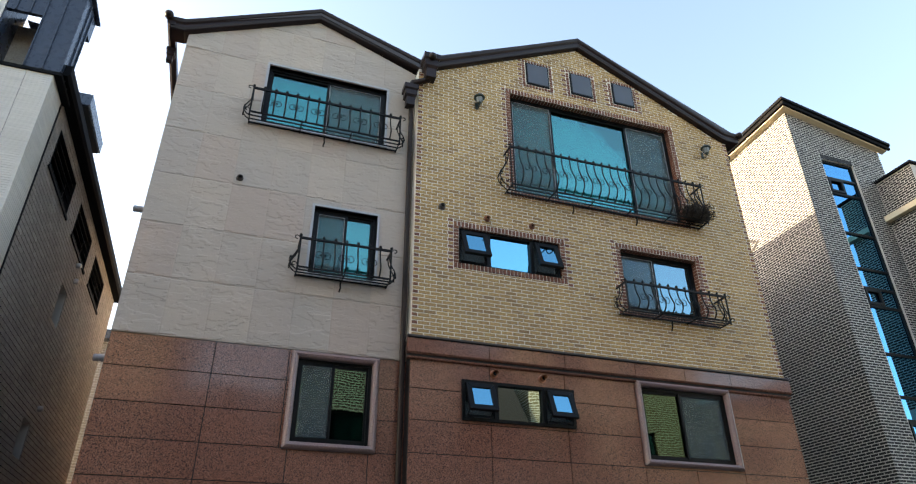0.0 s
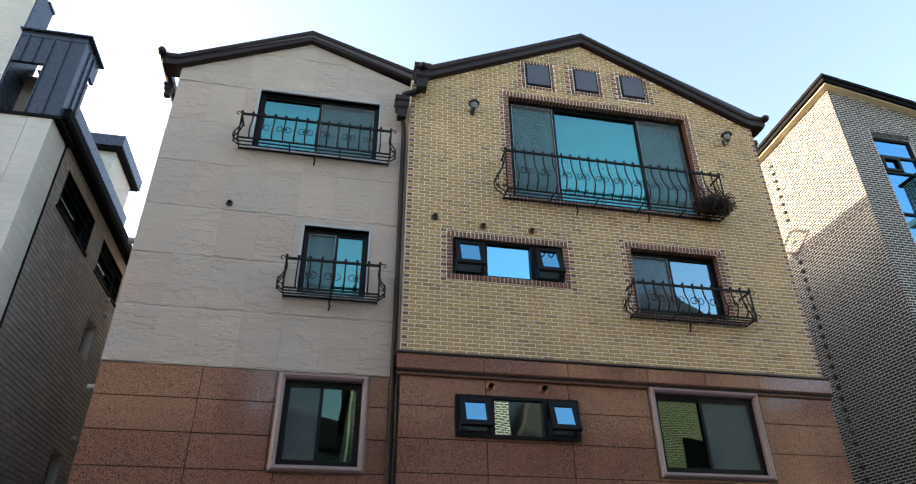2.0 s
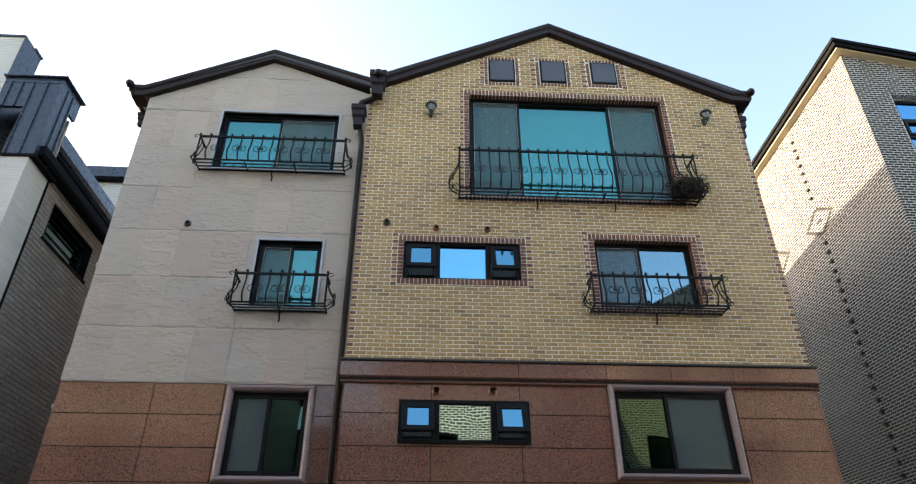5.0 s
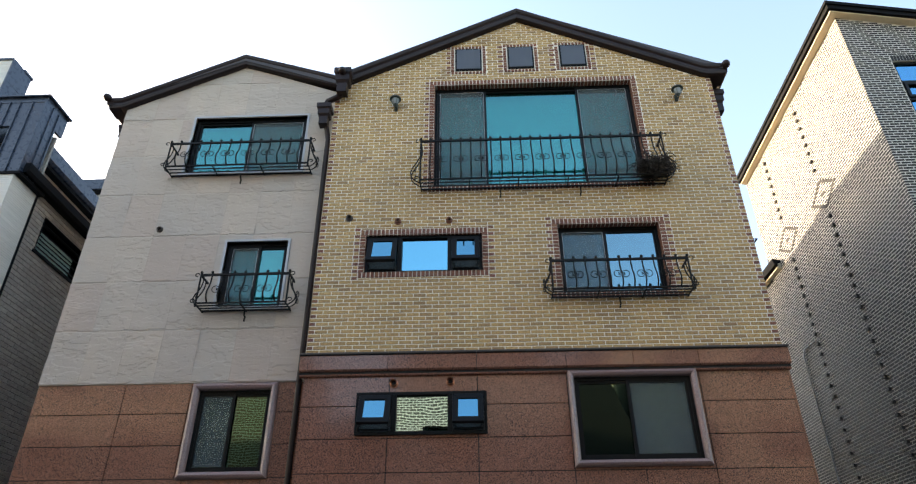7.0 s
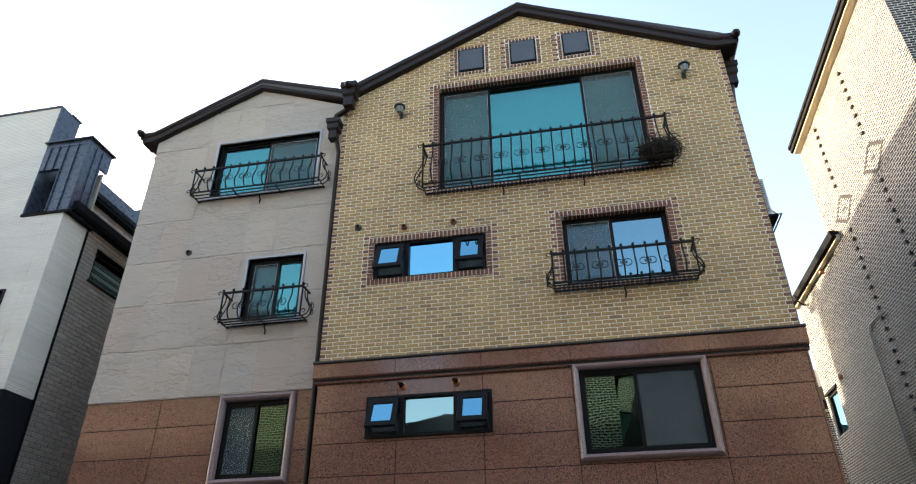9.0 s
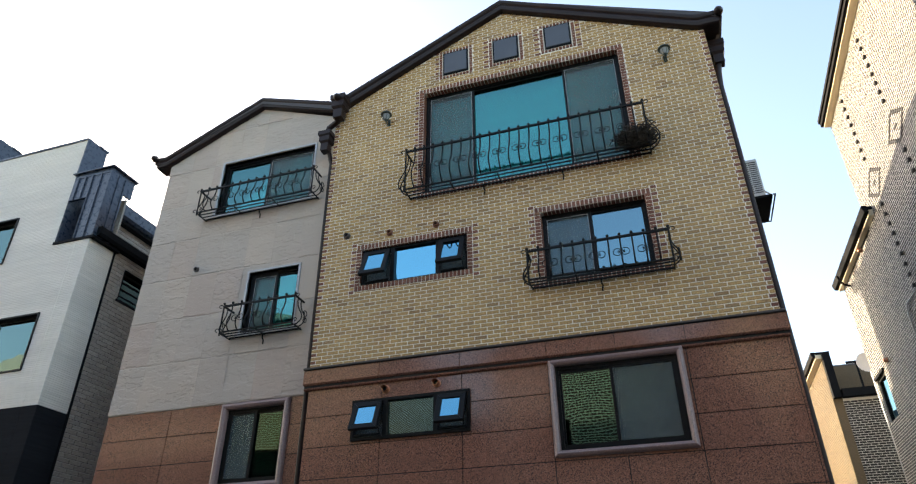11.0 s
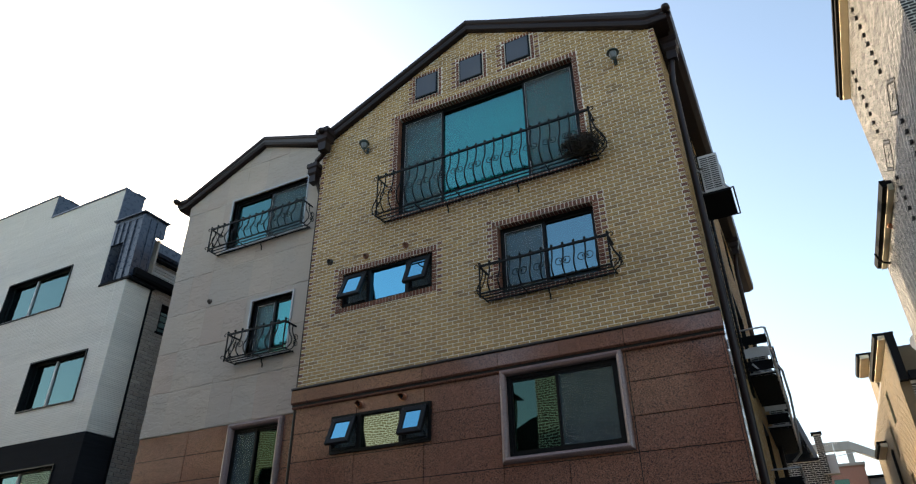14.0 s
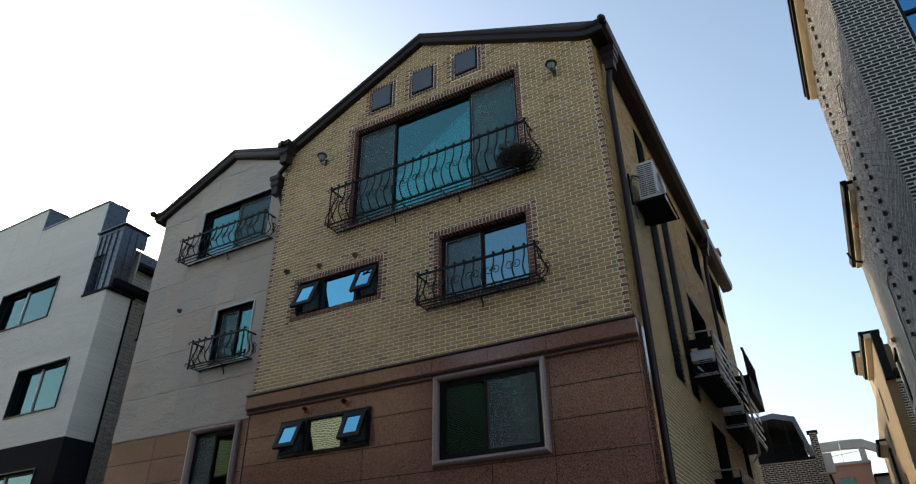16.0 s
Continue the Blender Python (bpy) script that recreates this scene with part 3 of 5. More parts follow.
add("rake_board", rake_board(Geo(), [(3.02, 10.97), (3.2, 11.0), (6.55, 12.64), (10.02, 10.95), (10.14, 10.91), (10.48, 10.91)], 9.92), BROWN, house)
add("rake_board", rake_board(Geo(), [(-1.64, 10.70), (-1.40, 10.70), (-1.20, 10.79), (0.93, 11.80), (3.02, 11.08)], 10.16), BROWN, house)
# side gutters
gut = [(0.0, 0.0), (0.2, 0.0), (0.31, 0.06), (0.34, 0.2), (0.32, 0.24), (0.0, 0.24)]
add("gutter", Geo().prism([(XR + 0.02 + a, 10.93 + b) for a, b in gut], "y", 9.93, 22.5), BROWN, house)
add("gutter", Geo().prism([(XL - 0.24 - a * 0.42, 10.76 + b * 0.6) for a, b in gut], "y", 10.1, 21.6), BROWN, house)
add("soffit", Geo().box(XR - 0.05, XR + 0.02, 10.25, 21.9, 10.98, 11.1), BROWN, house)
ro = Geo()
ro.raw([(3.0, 9.86, 11.2), (6.55, 9.86, 12.88), (10.45, 9.86, 11.12), (3.0, 22.1, 11.2), (6.55, 17.6, 12.88), (10.45, 22.1, 11.12),
        (3.0, 9.86, 11.1), (6.55, 9.86, 12.78), (10.45, 9.86, 11.02), (3.0, 22.1, 11.1), (6.55, 17.6, 12.78), (10.45, 22.1, 11.02)],
       [(0, 1, 4, 3), (1, 2, 5, 4), (3, 4, 5), (6, 9, 10, 7), (7, 10, 11, 8), (9, 11, 10), (0, 6, 7, 1), (1, 7, 8, 2), (2, 8, 11, 5), (5, 11, 9, 3), (3, 9, 6, 0)])
ro.raw([(-1.36, 10.1, 10.984), (0.93, 10.1, 11.98), (3.0, 10.1, 11.22), (-1.36, 22.0, 10.984), (0.93, 18.0, 11.98), (3.0, 22.0, 11.22),
        (-1.36, 10.1, 10.884), (0.93, 10.1, 11.88), (3.0, 10.1, 11.12), (-1.36, 22.0, 10.884), (0.93, 18.0, 11.88), (3.0, 22.0, 11.12)],
       [(0, 1, 4, 3), (1, 2, 5, 4), (3, 4, 5), (6, 9, 10, 7), (7, 10, 11, 8), (9, 11, 10), (0, 6, 7, 1), (1, 7, 8, 2), (2, 8, 11, 5), (5, 11, 9, 3), (3, 9, 6, 0)])
add("roof", ro, ROOFTILE, house)
# rain hoppers and downpipes
for bx, by, bz, s in ((3.10, 9.80, 11.12, 0.95), (2.76, 9.98, 10.42, 0.8), (10.40, 10.42, 10.86, 0.85), (10.40, 18.6, 10.86, 0.85), (-1.62, 10.75, 10.74, 0.5)):
    h = Geo()
    prof = [(0.17, 0.02), (0.17, -0.1), (0.14, -0.14), (0.14, -0.28), (0.10, -0.34), (0.10, -0.56)]
    for (w0, t0), (w1, t1) in zip(prof, prof[1:]):
        a, b = w0 * s, w1 * s
        z0, z1 = bz + t0 * s, bz + t1 * s
        h.raw([(bx - a, by - a, z0), (bx + a, by - a, z0), (bx + a, by + a, z0), (bx - a, by + a, z0), (bx - b, by - b, z1), (bx + b, by - b, z1), (bx + b, by + b, z1), (bx - b, by + b, z1)],
              [(0, 1, 2, 3), (7, 6, 5, 4), (0, 4, 5, 1), (1, 5, 6, 2), (2, 6, 7, 3), (3, 7, 4, 0)])
    add("rain_hopper", h, BROWN, house)
ball = [(0.012, -0.14), (0.05, -0.13), (0.09, -0.09), (0.11, -0.03), (0.11, 0.02), (0.085, 0.05), (0.085, 0.08), (0.05, 0.11), (0.02, 0.13)]
for bx, by, bz in ((3.10, 9.66, 11.05), (10.50, 9.84, 11.1), (-1.68, 10.06, 10.92)):
    add("finial", Geo().lathe([(r * 0.72, y * 0.72) for r, y in ball], (bx, by, bz), "y", 16), BROWN, house, smooth=True)
add("downpipe", Geo().tube([(3.10, 9.84, 10.7), (3.08, 9.85, 10.62), (2.98, 9.9, 10.60), (2.80, 9.96, 10.56), (2.76, 9.98, 10.46)], 0.06, 10), BROWN, house, smooth=True)
add("downpipe", Geo().tube([(2.78, 9.99, 10.1), (2.81, 10.07, 9.95), (2.835, 10.14, 9.75), (2.835, 10.14, 0.1)], 0.045, 10), BROWN, house, smooth=True)
add("downpipe", Geo().tube([(10.38, 10.42, 10.45), (10.34, 10.42, 10.2), (10.31, 10.42, 9.9), (10.31, 10.42, 0.1)], 0.055, 10), BROWN, house, smooth=True)
add("downpipe", Geo().tube([(10.38, 18.6, 10.45), (10.33, 18.7, 10.2), (10.30, 18.75, 9.9), (10.30, 18.75, 0.1)], 0.055, 10), BROWN, house, smooth=True)


# ---------------------------------------------------------------- windows
def pane_of(parent, x0, x1, z0, z1, y, mat, name="pane"):
    p = add(name, Geo().box(x0, x1, y, y + 0.006, z0, z1), mat, parent)
    p.visible_shadow = False
    return p


def sliding_window(hole, y, leaves, glass, blind=False, parent=house):
    """hole: x0, x1, z0, z1; y: the outer face of the frame; leaves: (x0, x1, 'glass' or 'screen')."""
    x0, x1, z0, z1 = hole
    w = add("window", Geo().ring(x0, x1, z0, z1, 0.055, y, y + 0.16), BLACKFRAME, parent)
    for k, (a, b, kind) in enumerate(leaves):
        off = 0.008 if kind == "screen" else 0.03
        add("sash", Geo().ring(a, b, z0 + 0.05, z1 - 0.05, 0.045, y + off, y + off + 0.035), BLACKFRAME, w)
        if kind == "screen":
            pane_of(w, a + 0.04, b - 0.04, z0 + 0.09, z1 - 0.09, y + off + 0.01, SCREEN, "insect_screen")
            if blind:
                add("screen_edge", Geo().ring(a + 0.044, b - 0.044, z0 + 0.094, z1 - 0.094, 0.006, y + off - 0.003, y + off + 0.003), ALUMIN, w)
        pane_of(w, a + 0.04, b - 0.04, z0 + 0.09, z1 - 0.09, y + 0.052, glass)
        add("catch", Geo().box((a if k else b - 0.03) + 0.008, (a if k else b - 0.03) + 0.026, y + off - 0.012, y + off, z0 + 0.45, z0 + 0.57), IRON, w)
    if blind:
        g = Geo()
        z = z1 - 0.03
        while z > z0 + 0.06:
            g.raw([(x0 + 0.05, y + 0.20, z), (x1 - 0.05, y + 0.20, z), (x1 - 0.05, y + 0.212, z - 0.079), (x0 + 0.05, y + 0.212, z - 0.079)], [(0, 1, 2, 3)])
            z -= 0.075
        add("blind", g, BLIND, w)
    return w


def vent_window(hole, y, centre, glass, parent=house, opened=(22, 21)):
    """A fixed middle pane between two top-hung vents that stand ajar."""
    x0, x1, z0, z1 = hole
    w = add("window", Geo().ring(x0, x1, z0, z1, 0.045, y, y + 0.14), BLACKFRAME, parent)
    a, b = centre
    add("mullion", Geo().box(a - 0.07, a, y + 0.005, y + 0.13, z0 + 0.04, z1 - 0.04), BLACKFRAME, w)
    add("mullion", Geo().box(b, b + 0.07, y + 0.005, y + 0.13, z0 + 0.04, z1 - 0.04), BLACKFRAME, w)
    pane_of(w, a, b, z0 + 0.045, z1 - 0.045, y + 0.06, glass)
    for (s, e), deg in zip(((x0 + 0.05, a - 0.075), (b + 0.075, x1 - 0.05)), opened):
        hh = (z1 - z0) - 0.14
        sash = add("vent_sash", Geo().ring(s - (s + e) / 2, e - (s + e) / 2, -hh, 0, 0.085, -0.03, 0.03), BLACKFRAME, w, at=((s + e) / 2, y - 0.005, z1 - 0.06))
        sash.rotation_euler = (radians(-deg), 0, 0)
        bevelled(sash, 0.006)
        p = pane_of(w, s + 0.08 - (s + e) / 2, e - 0.08 - (s + e) / 2, -hh + 0.08, -0.08, -0.012, BLUEGLASS)
        p.location, p.rotation_euler = sash.location, sash.rotation_euler
        pane_of(w, s, e, z0 + 0.05, z1 - 0.05, y + 0.09, SCREEN, "insect_screen")
        add("stay", Geo().tube([(s + 0.05, y + 0.02, z0 + 0.1), (s + 0.03, y - 0.08, z0 + 0.13)], 0.006, 6).tube([(e - 0.05, y + 0.02, z0 + 0.1), (e - 0.03, y - 0.08, z0 + 0.16)], 0.006, 6), IRON, w)
        add("sill_bar", Geo().box(s + 0.02, e - 0.02, y - 0.01, y + 0.03, z0 + 0.06, z0 + 0.085), BLACKFRAME, w)
    return w


sliding_window(BIG, 10.13, [(4.92, 5.86, "screen"), (5.80, 7.66, "glass"), (7.61, 8.63, "screen")], TEALGLASS, True)
sliding_window(MID, 10.13, [(7.03, 7.81, "screen"), (7.78, 8.67, "glass")], GLASS, True)
sliding_window(LOWW, 10.05, [(7.05, 7.85, "glass"), (7.80, 8.71, "screen")], DARKGLASS)
sliding_window(LUP, 10.32, [(0.20, 1.30, "glass"), (1.24, 2.31, "screen")], TEALGLASS, True)
sliding_window(LMD, 10.32, [(1.30, 1.83, "screen"), (1.78, 2.28, "glass")], TEALGLASS, True)
sliding_window(LLO, 10.28, [(1.30, 1.83, "screen"), (1.78, 2.36, "glass")], DARKGLASS)
vent_window(SMALL, 10.05, (4.35, 5.12), BLUEGLASS)
vent_window(LOWS, 9.985, (4.37, 5.13), LOWGLASS)

# pale metal trims in the stone front, with a sill
for (x0, x1, z0, z1) in (LUP, LMD):
    t = Geo().box(x0 - 0.04, x0, 10.215, 10.32, z0, z1 + 0.04).box(x1, x1 + 0.04, 10.215, 10.32, z0, z1 + 0.04).box(x0, x1, 10.215, 10.32, z1, z1 + 0.04)
    add("window_trim", t, ALUMIN, house)
    add("window_sill", Geo().box(x0 - 0.07, x1 + 0.07, 10.17, 10.32, z0 - 0.045, z0), ALUMIN, house)


def stone_surround(x0, x1, z0, z1, w, face):
    """A bullnosed granite frame, mitred, in four lengths."""
    prof = [(0.0, 0.0), (0.0, 0.045), (0.018, 0.075), (w * 0.5, 0.088), (w - 0.018, 0.075), (w, 0.045), (w, -0.06), (0.0, -0.06)]
    for ax, az, bx, bz, ix, iz in ((x0, z0, x1, z0, 0, 1), (x1, z0, x1, z1, -1, 0), (x1, z1, x0, z1, 0, -1), (x0, z1, x0, z0, 1, 0)):
        ux, uz = (1 if bx > ax else -1 if bx < ax else 0), (1 if bz > az else -1 if bz < az else 0)
        verts = []
        for px, pz, s in ((ax, az, 1), (bx, bz, -1)):
            verts += [(px + ix * i + ux * s * i, face - o, pz + iz * i + uz * s * i) for i, o in prof]
        n = len(prof)
        add("window_surround", Geo().raw(verts, [tuple(range(n)), tuple(range(2 * n - 1, n - 1, -1))] + [(k, k + n, (k + 1) % n + n, (k + 1) % n) for k in range(n)]), GRANITE_TRIM, base, smooth=True)


stone_surround(*LOWFRAME, 0.09, FG)
stone_surround(*LEFTFRAME, 0.10, FL)

# brick dressings: a soldier course above and below, stacked headers and teeth at the sides
def dressing(hole, face, parent, head=0.10, jamb=0.093, sill=False, deep=0.17):
    """Pieces of one opening's dressing, one mesh; returns the space that it takes in the wall."""
    x0, x1, z0, z1 = hole
    g = Geo()
    n = max(3, round((x1 - x0 + 2 * jamb) / 0.07))
    step = (x1 - x0 + 2 * jamb) / n
    for k in range(n):
        a = x0 - jamb + k * step
        piece_into(g, "-y", face, a + 0.007, a + step - 0.007, z1 + 0.004, z1 + head, 0.011)
        if jamb * 0.9 < a - x0 + jamb < x1 - x0 + jamb * 0.9:
            g.box(a + 0.007, a + step - 0.007, face + 0.004, face + deep, z1 - 0.009, z1 + 0.002)
        if sill:
            piece_into(g, "-y", face, a + 0.007, a + step - 0.007, z0 - head, z0 - 0.004, 0.018)
    first = 5.402 + 0.067 * math.ceil((z0 - 5.402) / 0.067)
    z = first
    if first - z0 > 0.02:
        for a, b in ((x0 - jamb, x0 - 0.002), (x1 + 0.002, x1 + jamb)):
            piece_into(g, "-y", face, a, b, z0 + 0.004, first - 0.012 if first - z0 > 0.03 else first - 0.004, 0.011)
    while z < z1 - 0.03:
        for s in (-1, 1):
            a, b = (x0 - jamb, x0 - 0.002) if s < 0 else (x1 + 0.002, x1 + jamb)
            piece_into(g, "-y", face, a, b, z, z + 0.055, 0.011)
            g.box(*((x0 - 0.002, x0 + 0.009) if s < 0 else (x1 - 0.009, x1 + 0.002)), face + 0.004, face + deep, z, z + 0.055)
        z += 0.067
    tagged(add("brick_dressing", g, REDBRICK, parent, "dark red brick window dressing"), kind="stuff")
    return (x0 - jamb, x1 + jamb, z0 - (head + 0.006 if sill else 0.0), z1 + head + 0.006, True)


field_holes = [dressing(BIG, FB, front, sill=True), dressing(MID, FB, front, sill=True), dressing(SMALL, FB, front, sill=True)]
for x0, x1, z0, z1 in ((5.27, 5.80, 11.29, 11.88), (6.32, 6.84, 11.31, 11.90), (7.36, 7.88, 11.33, 11.91)):
    field_holes.append(dressing((x0 - 0.02, x1 + 0.02, z0 - 0.02, z1 + 0.02), FB, front, head=0.06, jamb=0.065, sill=True, deep=0.006))
    pb = add("attic_panel", Geo().box(x0, x1, 9.978, 10.0, z0, z1), BLACKFRAME, house, "blue grey square attic vent cover")
    bevelled(add("cover", Geo().box(x0 + 0.03, x1 - 0.03, 9.962, 9.978, z0 + 0.03, z1 - 0.03), SLATEBLUE, pb), 0.006)

# ---------------------------------------------------------------- balcony railings
def scroll(x, y, z, s, r=0.055):
    """A C-scroll beside a bar: a round arc, open towards the bar, whose two ends curl back inside it."""
    half = [(0.62, 0.40), (0.80, 0.24), (0.62, 0.10), (0.36, 0.14), (0.16, 0.36), (0.22, 0.68), (0.52, 0.92)]
    half += [(1.0 + math.sin(a), math.cos(a)) for a in (0.0, 0.35, 0.7, 1.05, 1.4)]
    pts = half + [(u, -v) for u, v in reversed(half)]
    return [(x + s * (0.004 + u * r), y, z + v * r) for u, v in pts]


def window_railing(x0, x1, wall, zf, zt, deep, bars, hooks, label):
    """A bellied wrought-iron window railing with a barred floor."""
    ax, ay = (x0 + x1) / 2, wall
    r = thing("window_railing", (ax, ay, zf), label, "railing", "window railings")
    X0, X1, H = x0 - ax, x1 - ax, zt - zf
    yf = -deep
    for a, b, n in (((X0, yf, H), (X1, yf, H), "top_rail"), ((X0, yf, H), (X0, 0.0, H), "side_rail"), ((X1, yf, H), (X1, 0.0, H), "side_rail")):
        g = Geo()
        if n == "top_rail":
            g.box(a[0], b[0], yf - 0.016, yf + 0.016, H - 0.018, H + 0.018)
        else:
            g.box(a[0] - 0.012, a[0] + 0.012, yf + 0.012, 0.0, H - 0.014, H + 0.014)
        add(n, g, IRON, r)
    for k in range(4):
        y = yf + k * (deep - 0.03) / 3
        add("floor_bar", Geo().box(X0, X1, y - (0.013 if k in (0, 3) else 0.006), y + (0.013 if k in (0, 3) else 0.006), -0.012, 0.012), IRON, r)
    cross = max(2, round((X1 - X0) / 0.85))
    for k in range(cross + 1):
        x = X0 + (X1 - X0) * k / cross
        add("cross_bar", Geo().box(x - 0.01, x + 0.01, yf - 0.012, 0.0, -0.026, -0.012), IRON, r)
    belly = [(0.0, 1.06), (0.0, 0.98), (0.004, 0.86), (-0.015, 0.7), (-0.06, 0.54), (-0.115, 0.40), (-0.14, 0.28), (-0.125, 0.16), (-0.07, 0.07), (0.0, 0.0)]
    step = (X1 - X0) / bars
    for k in range(bars + 1):
        x = X0 + k * step
        top = 1.0 + 0.045 / H
        pts = [(x, yf + o * H / 0.77, u * H if u < 1 else top * H) for o, u in belly] if 0 < k < bars else [(x, yf, top * H), (x, yf, 0.5 * H), (x, yf, -0.06)]
        bar = add("baluster", Geo().tube(pts, 0.0125 if 0 < k < bars else 0.016, 6), IRON, r, smooth=True)
        add("knob", Geo().lathe([(0.004, -0.02), (0.021, -0.016), (0.025, 0.0), (0.02, 0.016), (0.004, 0.02)], (x, yf, top * H + 0.005), "z", 8), IRON, bar, smooth=True)
        if 0 < k < bars and k % 2 == 0:
            for s in (-1, 1):
                add("scroll", Geo().tube(scroll(x, yf - 0.085 * H / 0.77, 0.43 * H, s, 0.058), 0.0065, 5), IRON, r, smooth=True)
    for s, X in ((-1, X0), (1, X1)):
        for y in (yf * 0.66, yf * 0.33):
            pts = [(X + s * -o * H / 0.77 * 1.2, y, min(u, 1.0) * H) for o, u in belly]
            add("side_baluster", Geo().tube(pts, 0.0115, 6), IRON, r, smooth=True)
        for y, z in ((yf * 0.5, 0.45 * H), (yf * 0.5, 0.22 * H)):
            pts = [(X + s * (0.10 + (p[0] - X) * 0.2), y + (p[0] - X) * 0.9, p[2]) for p in scroll(X, y, z, 1, 0.05)]
            add("scroll", Geo().tube(pts, 0.008, 5), IRON, r, smooth=True)
        for zc in (H, 0.04):
            pts = [(X + s * 0.02 + s * 0.035 * (1 - math.cos(a)), yf - 0.01, zc + 0.03 * math.sin(a)) for a in [0.45 * k for k in range(12)]]
            add("scroll", Geo().tube(pts, 0.008, 5), IRON, r, smooth=True)
    for hx in hooks:
        x = hx - ax
        add("hook", Geo().tube([(x, -0.06, -0.02), (x, -0.055, -0.09), (x + 0.012, -0.03, -0.13), (x, -0.02, -0.17), (x, -0.0, -0.2)], 0.014, 6), IRON, r, smooth=True)
    return r


window_railing(4.66, 8.93, FB, 8.43, 9.27, 0.33, 24, (6.05, 7.45), "long black wrought-iron window railing with a bellied front and scrolls")
window_railing(6.79, 8.95, FB, 6.27, 6.77, 0.33, 12, (7.86,), "black wrought-iron window railing with scrolls over yellow brick")
window_railing(-0.04, 2.58, FS, 9.05, 9.57, 0.33, 14, (1.27,), "black wrought-iron window railing with scrolls on buff stone")
window_railing(1.06, 2.53, FS, 6.27, 6.78, 0.33, 8, (1.78,), "short black wrought-iron window railing on buff stone")

# a bundle of dry twigs in the corner of the long railing
rt = random.Random(11)
g = Geo()
for k in range(1300):
    u, v, w = rt.gauss(0, 0.36), rt.gauss(0, 0.36), rt.gauss(0, 0.36)
    c = Vector((u * 0.36, v * 0.24 - 0.06, 0.15 + w * 0.22))
    if c.z < 0.0 and c.y > -0.12:
        c.z = abs(c.z)
    d = Vector((rt.uniform(-1, 1), rt.uniform(-0.6, 0.6), rt.uniform(-0.45, 0.5))).normalized() * rt.uniform(0.08, 0.22)
    bend = Vector((rt.uniform(-1, 1), rt.uniform(-1, 1), rt.uniform(-1, 1))) * 0.025
    a, b = c - d * 0.5, c + d * 0.5
    a.z, b.z = max(a.z, -0.1), max(b.z, -0.12)
    g.tube([a, c + bend, b], [0.008, 0.007, 0.003], 3)
nest = add("twig_nest", g, TWIG, at=(8.72, 9.78, 8.445))
tagged(nest, "tangled nest of dry dark twigs in the railing corner", "nest")


# ---------------------------------------------------------------- lamps and vents on the wall
def wall_lantern(at):
    r = thing("wall_lantern", at, "dark green metal wall lantern with frosted glass on brick", "lamp", "wall lanterns")
    add("bracket", Geo().box(-0.03, 0.03, -0.012, 0.0, -0.09, 0.07).tube([(0, -0.01, -0.06), (0, -0.07, -0.11), (0, -0.13, -0.10), (0, -0.15, -0.04)], 0.009, 6), LAMPGREEN, r, smooth=True)
    add("shade", Geo().lathe([(0.03, -0.05), (0.045, -0.045), (0.07, 0.02), (0.078, 0.085), (0.07, 0.1)], (0, -0.15, 0.0), "z", 12), LAMPGLASS, r, smooth=True)
    for k in range(6):
        a = math.pi / 3 * k
        add("rib", Geo().tube([(0.045 * math.cos(a), -0.15 + 0.045 * math.sin(a), -0.045), (0.073 * math.cos(a), -0.15 + 0.073 * math.sin(a), 0.02), (0.08 * math.cos(a), -0.15 + 0.08 * math.sin(a), 0.09)], 0.005, 4), LAMPGREEN, r)
    add("cap", Geo().lathe([(0.085, 0.07), (0.112, 0.08), (0.11, 0.1), (0.078, 0.135), (0.03, 0.145), (0.014, 0.16), (0.018, 0.175), (0.008, 0.2), (0.002, 0.215)], (0, -0.15, 0.0), "z", 14), LAMPGREEN, r, smooth=True)
    add("foot", Geo().lathe([(0.006, -0.1), (0.022, -0.085), (0.03, -0.06), (0.045, -0.045)], (0, -0.15, 0.0), "z", 10), LAMPGREEN, r, smooth=True)
    return r


lantern = wall_lantern((4.13, FB - 0.009, 10.37))
copy_thing(lantern, pose(9.47, FB - 0.009, 10.42))


def pipe_vent(at, mat, label, r=0.047, hood=False):
    t = thing("vent_pipe", at, label, "vent", "wall vents")
    prof = [(r + 0.018, 0.0), (r + 0.018, -0.012), (r, -0.016), (r, -0.065), (r - 0.009, -0.07), (r - 0.014, -0.02)]
    add("pipe", Geo().lathe(prof, (0, 0, 0), "y", 16), mat, t, smooth=True)
    add("bore", Geo().lathe([(r - 0.0135, -0.03), (0.004, -0.029)], (0, 0, 0), "y", 12), IRON, t)
    if hood:
        v = [(math.cos(math.pi * k / 10) * (r + 0.004), -0.012 - 0.085 * math.sin(math.pi * j / 8), math.sin(math.pi * k / 10) * (r + 0.004) * (1 - 0.15 * j / 4)) for j in range(5) for k in range(11)]
        add("hood", Geo().raw(v, [(j * 11 + k, j * 11 + k + 1, (j + 1) * 11 + k + 1, (j + 1) * 11 + k) for j in range(4) for k in range(10)]), mat, t, smooth=True)
    return t


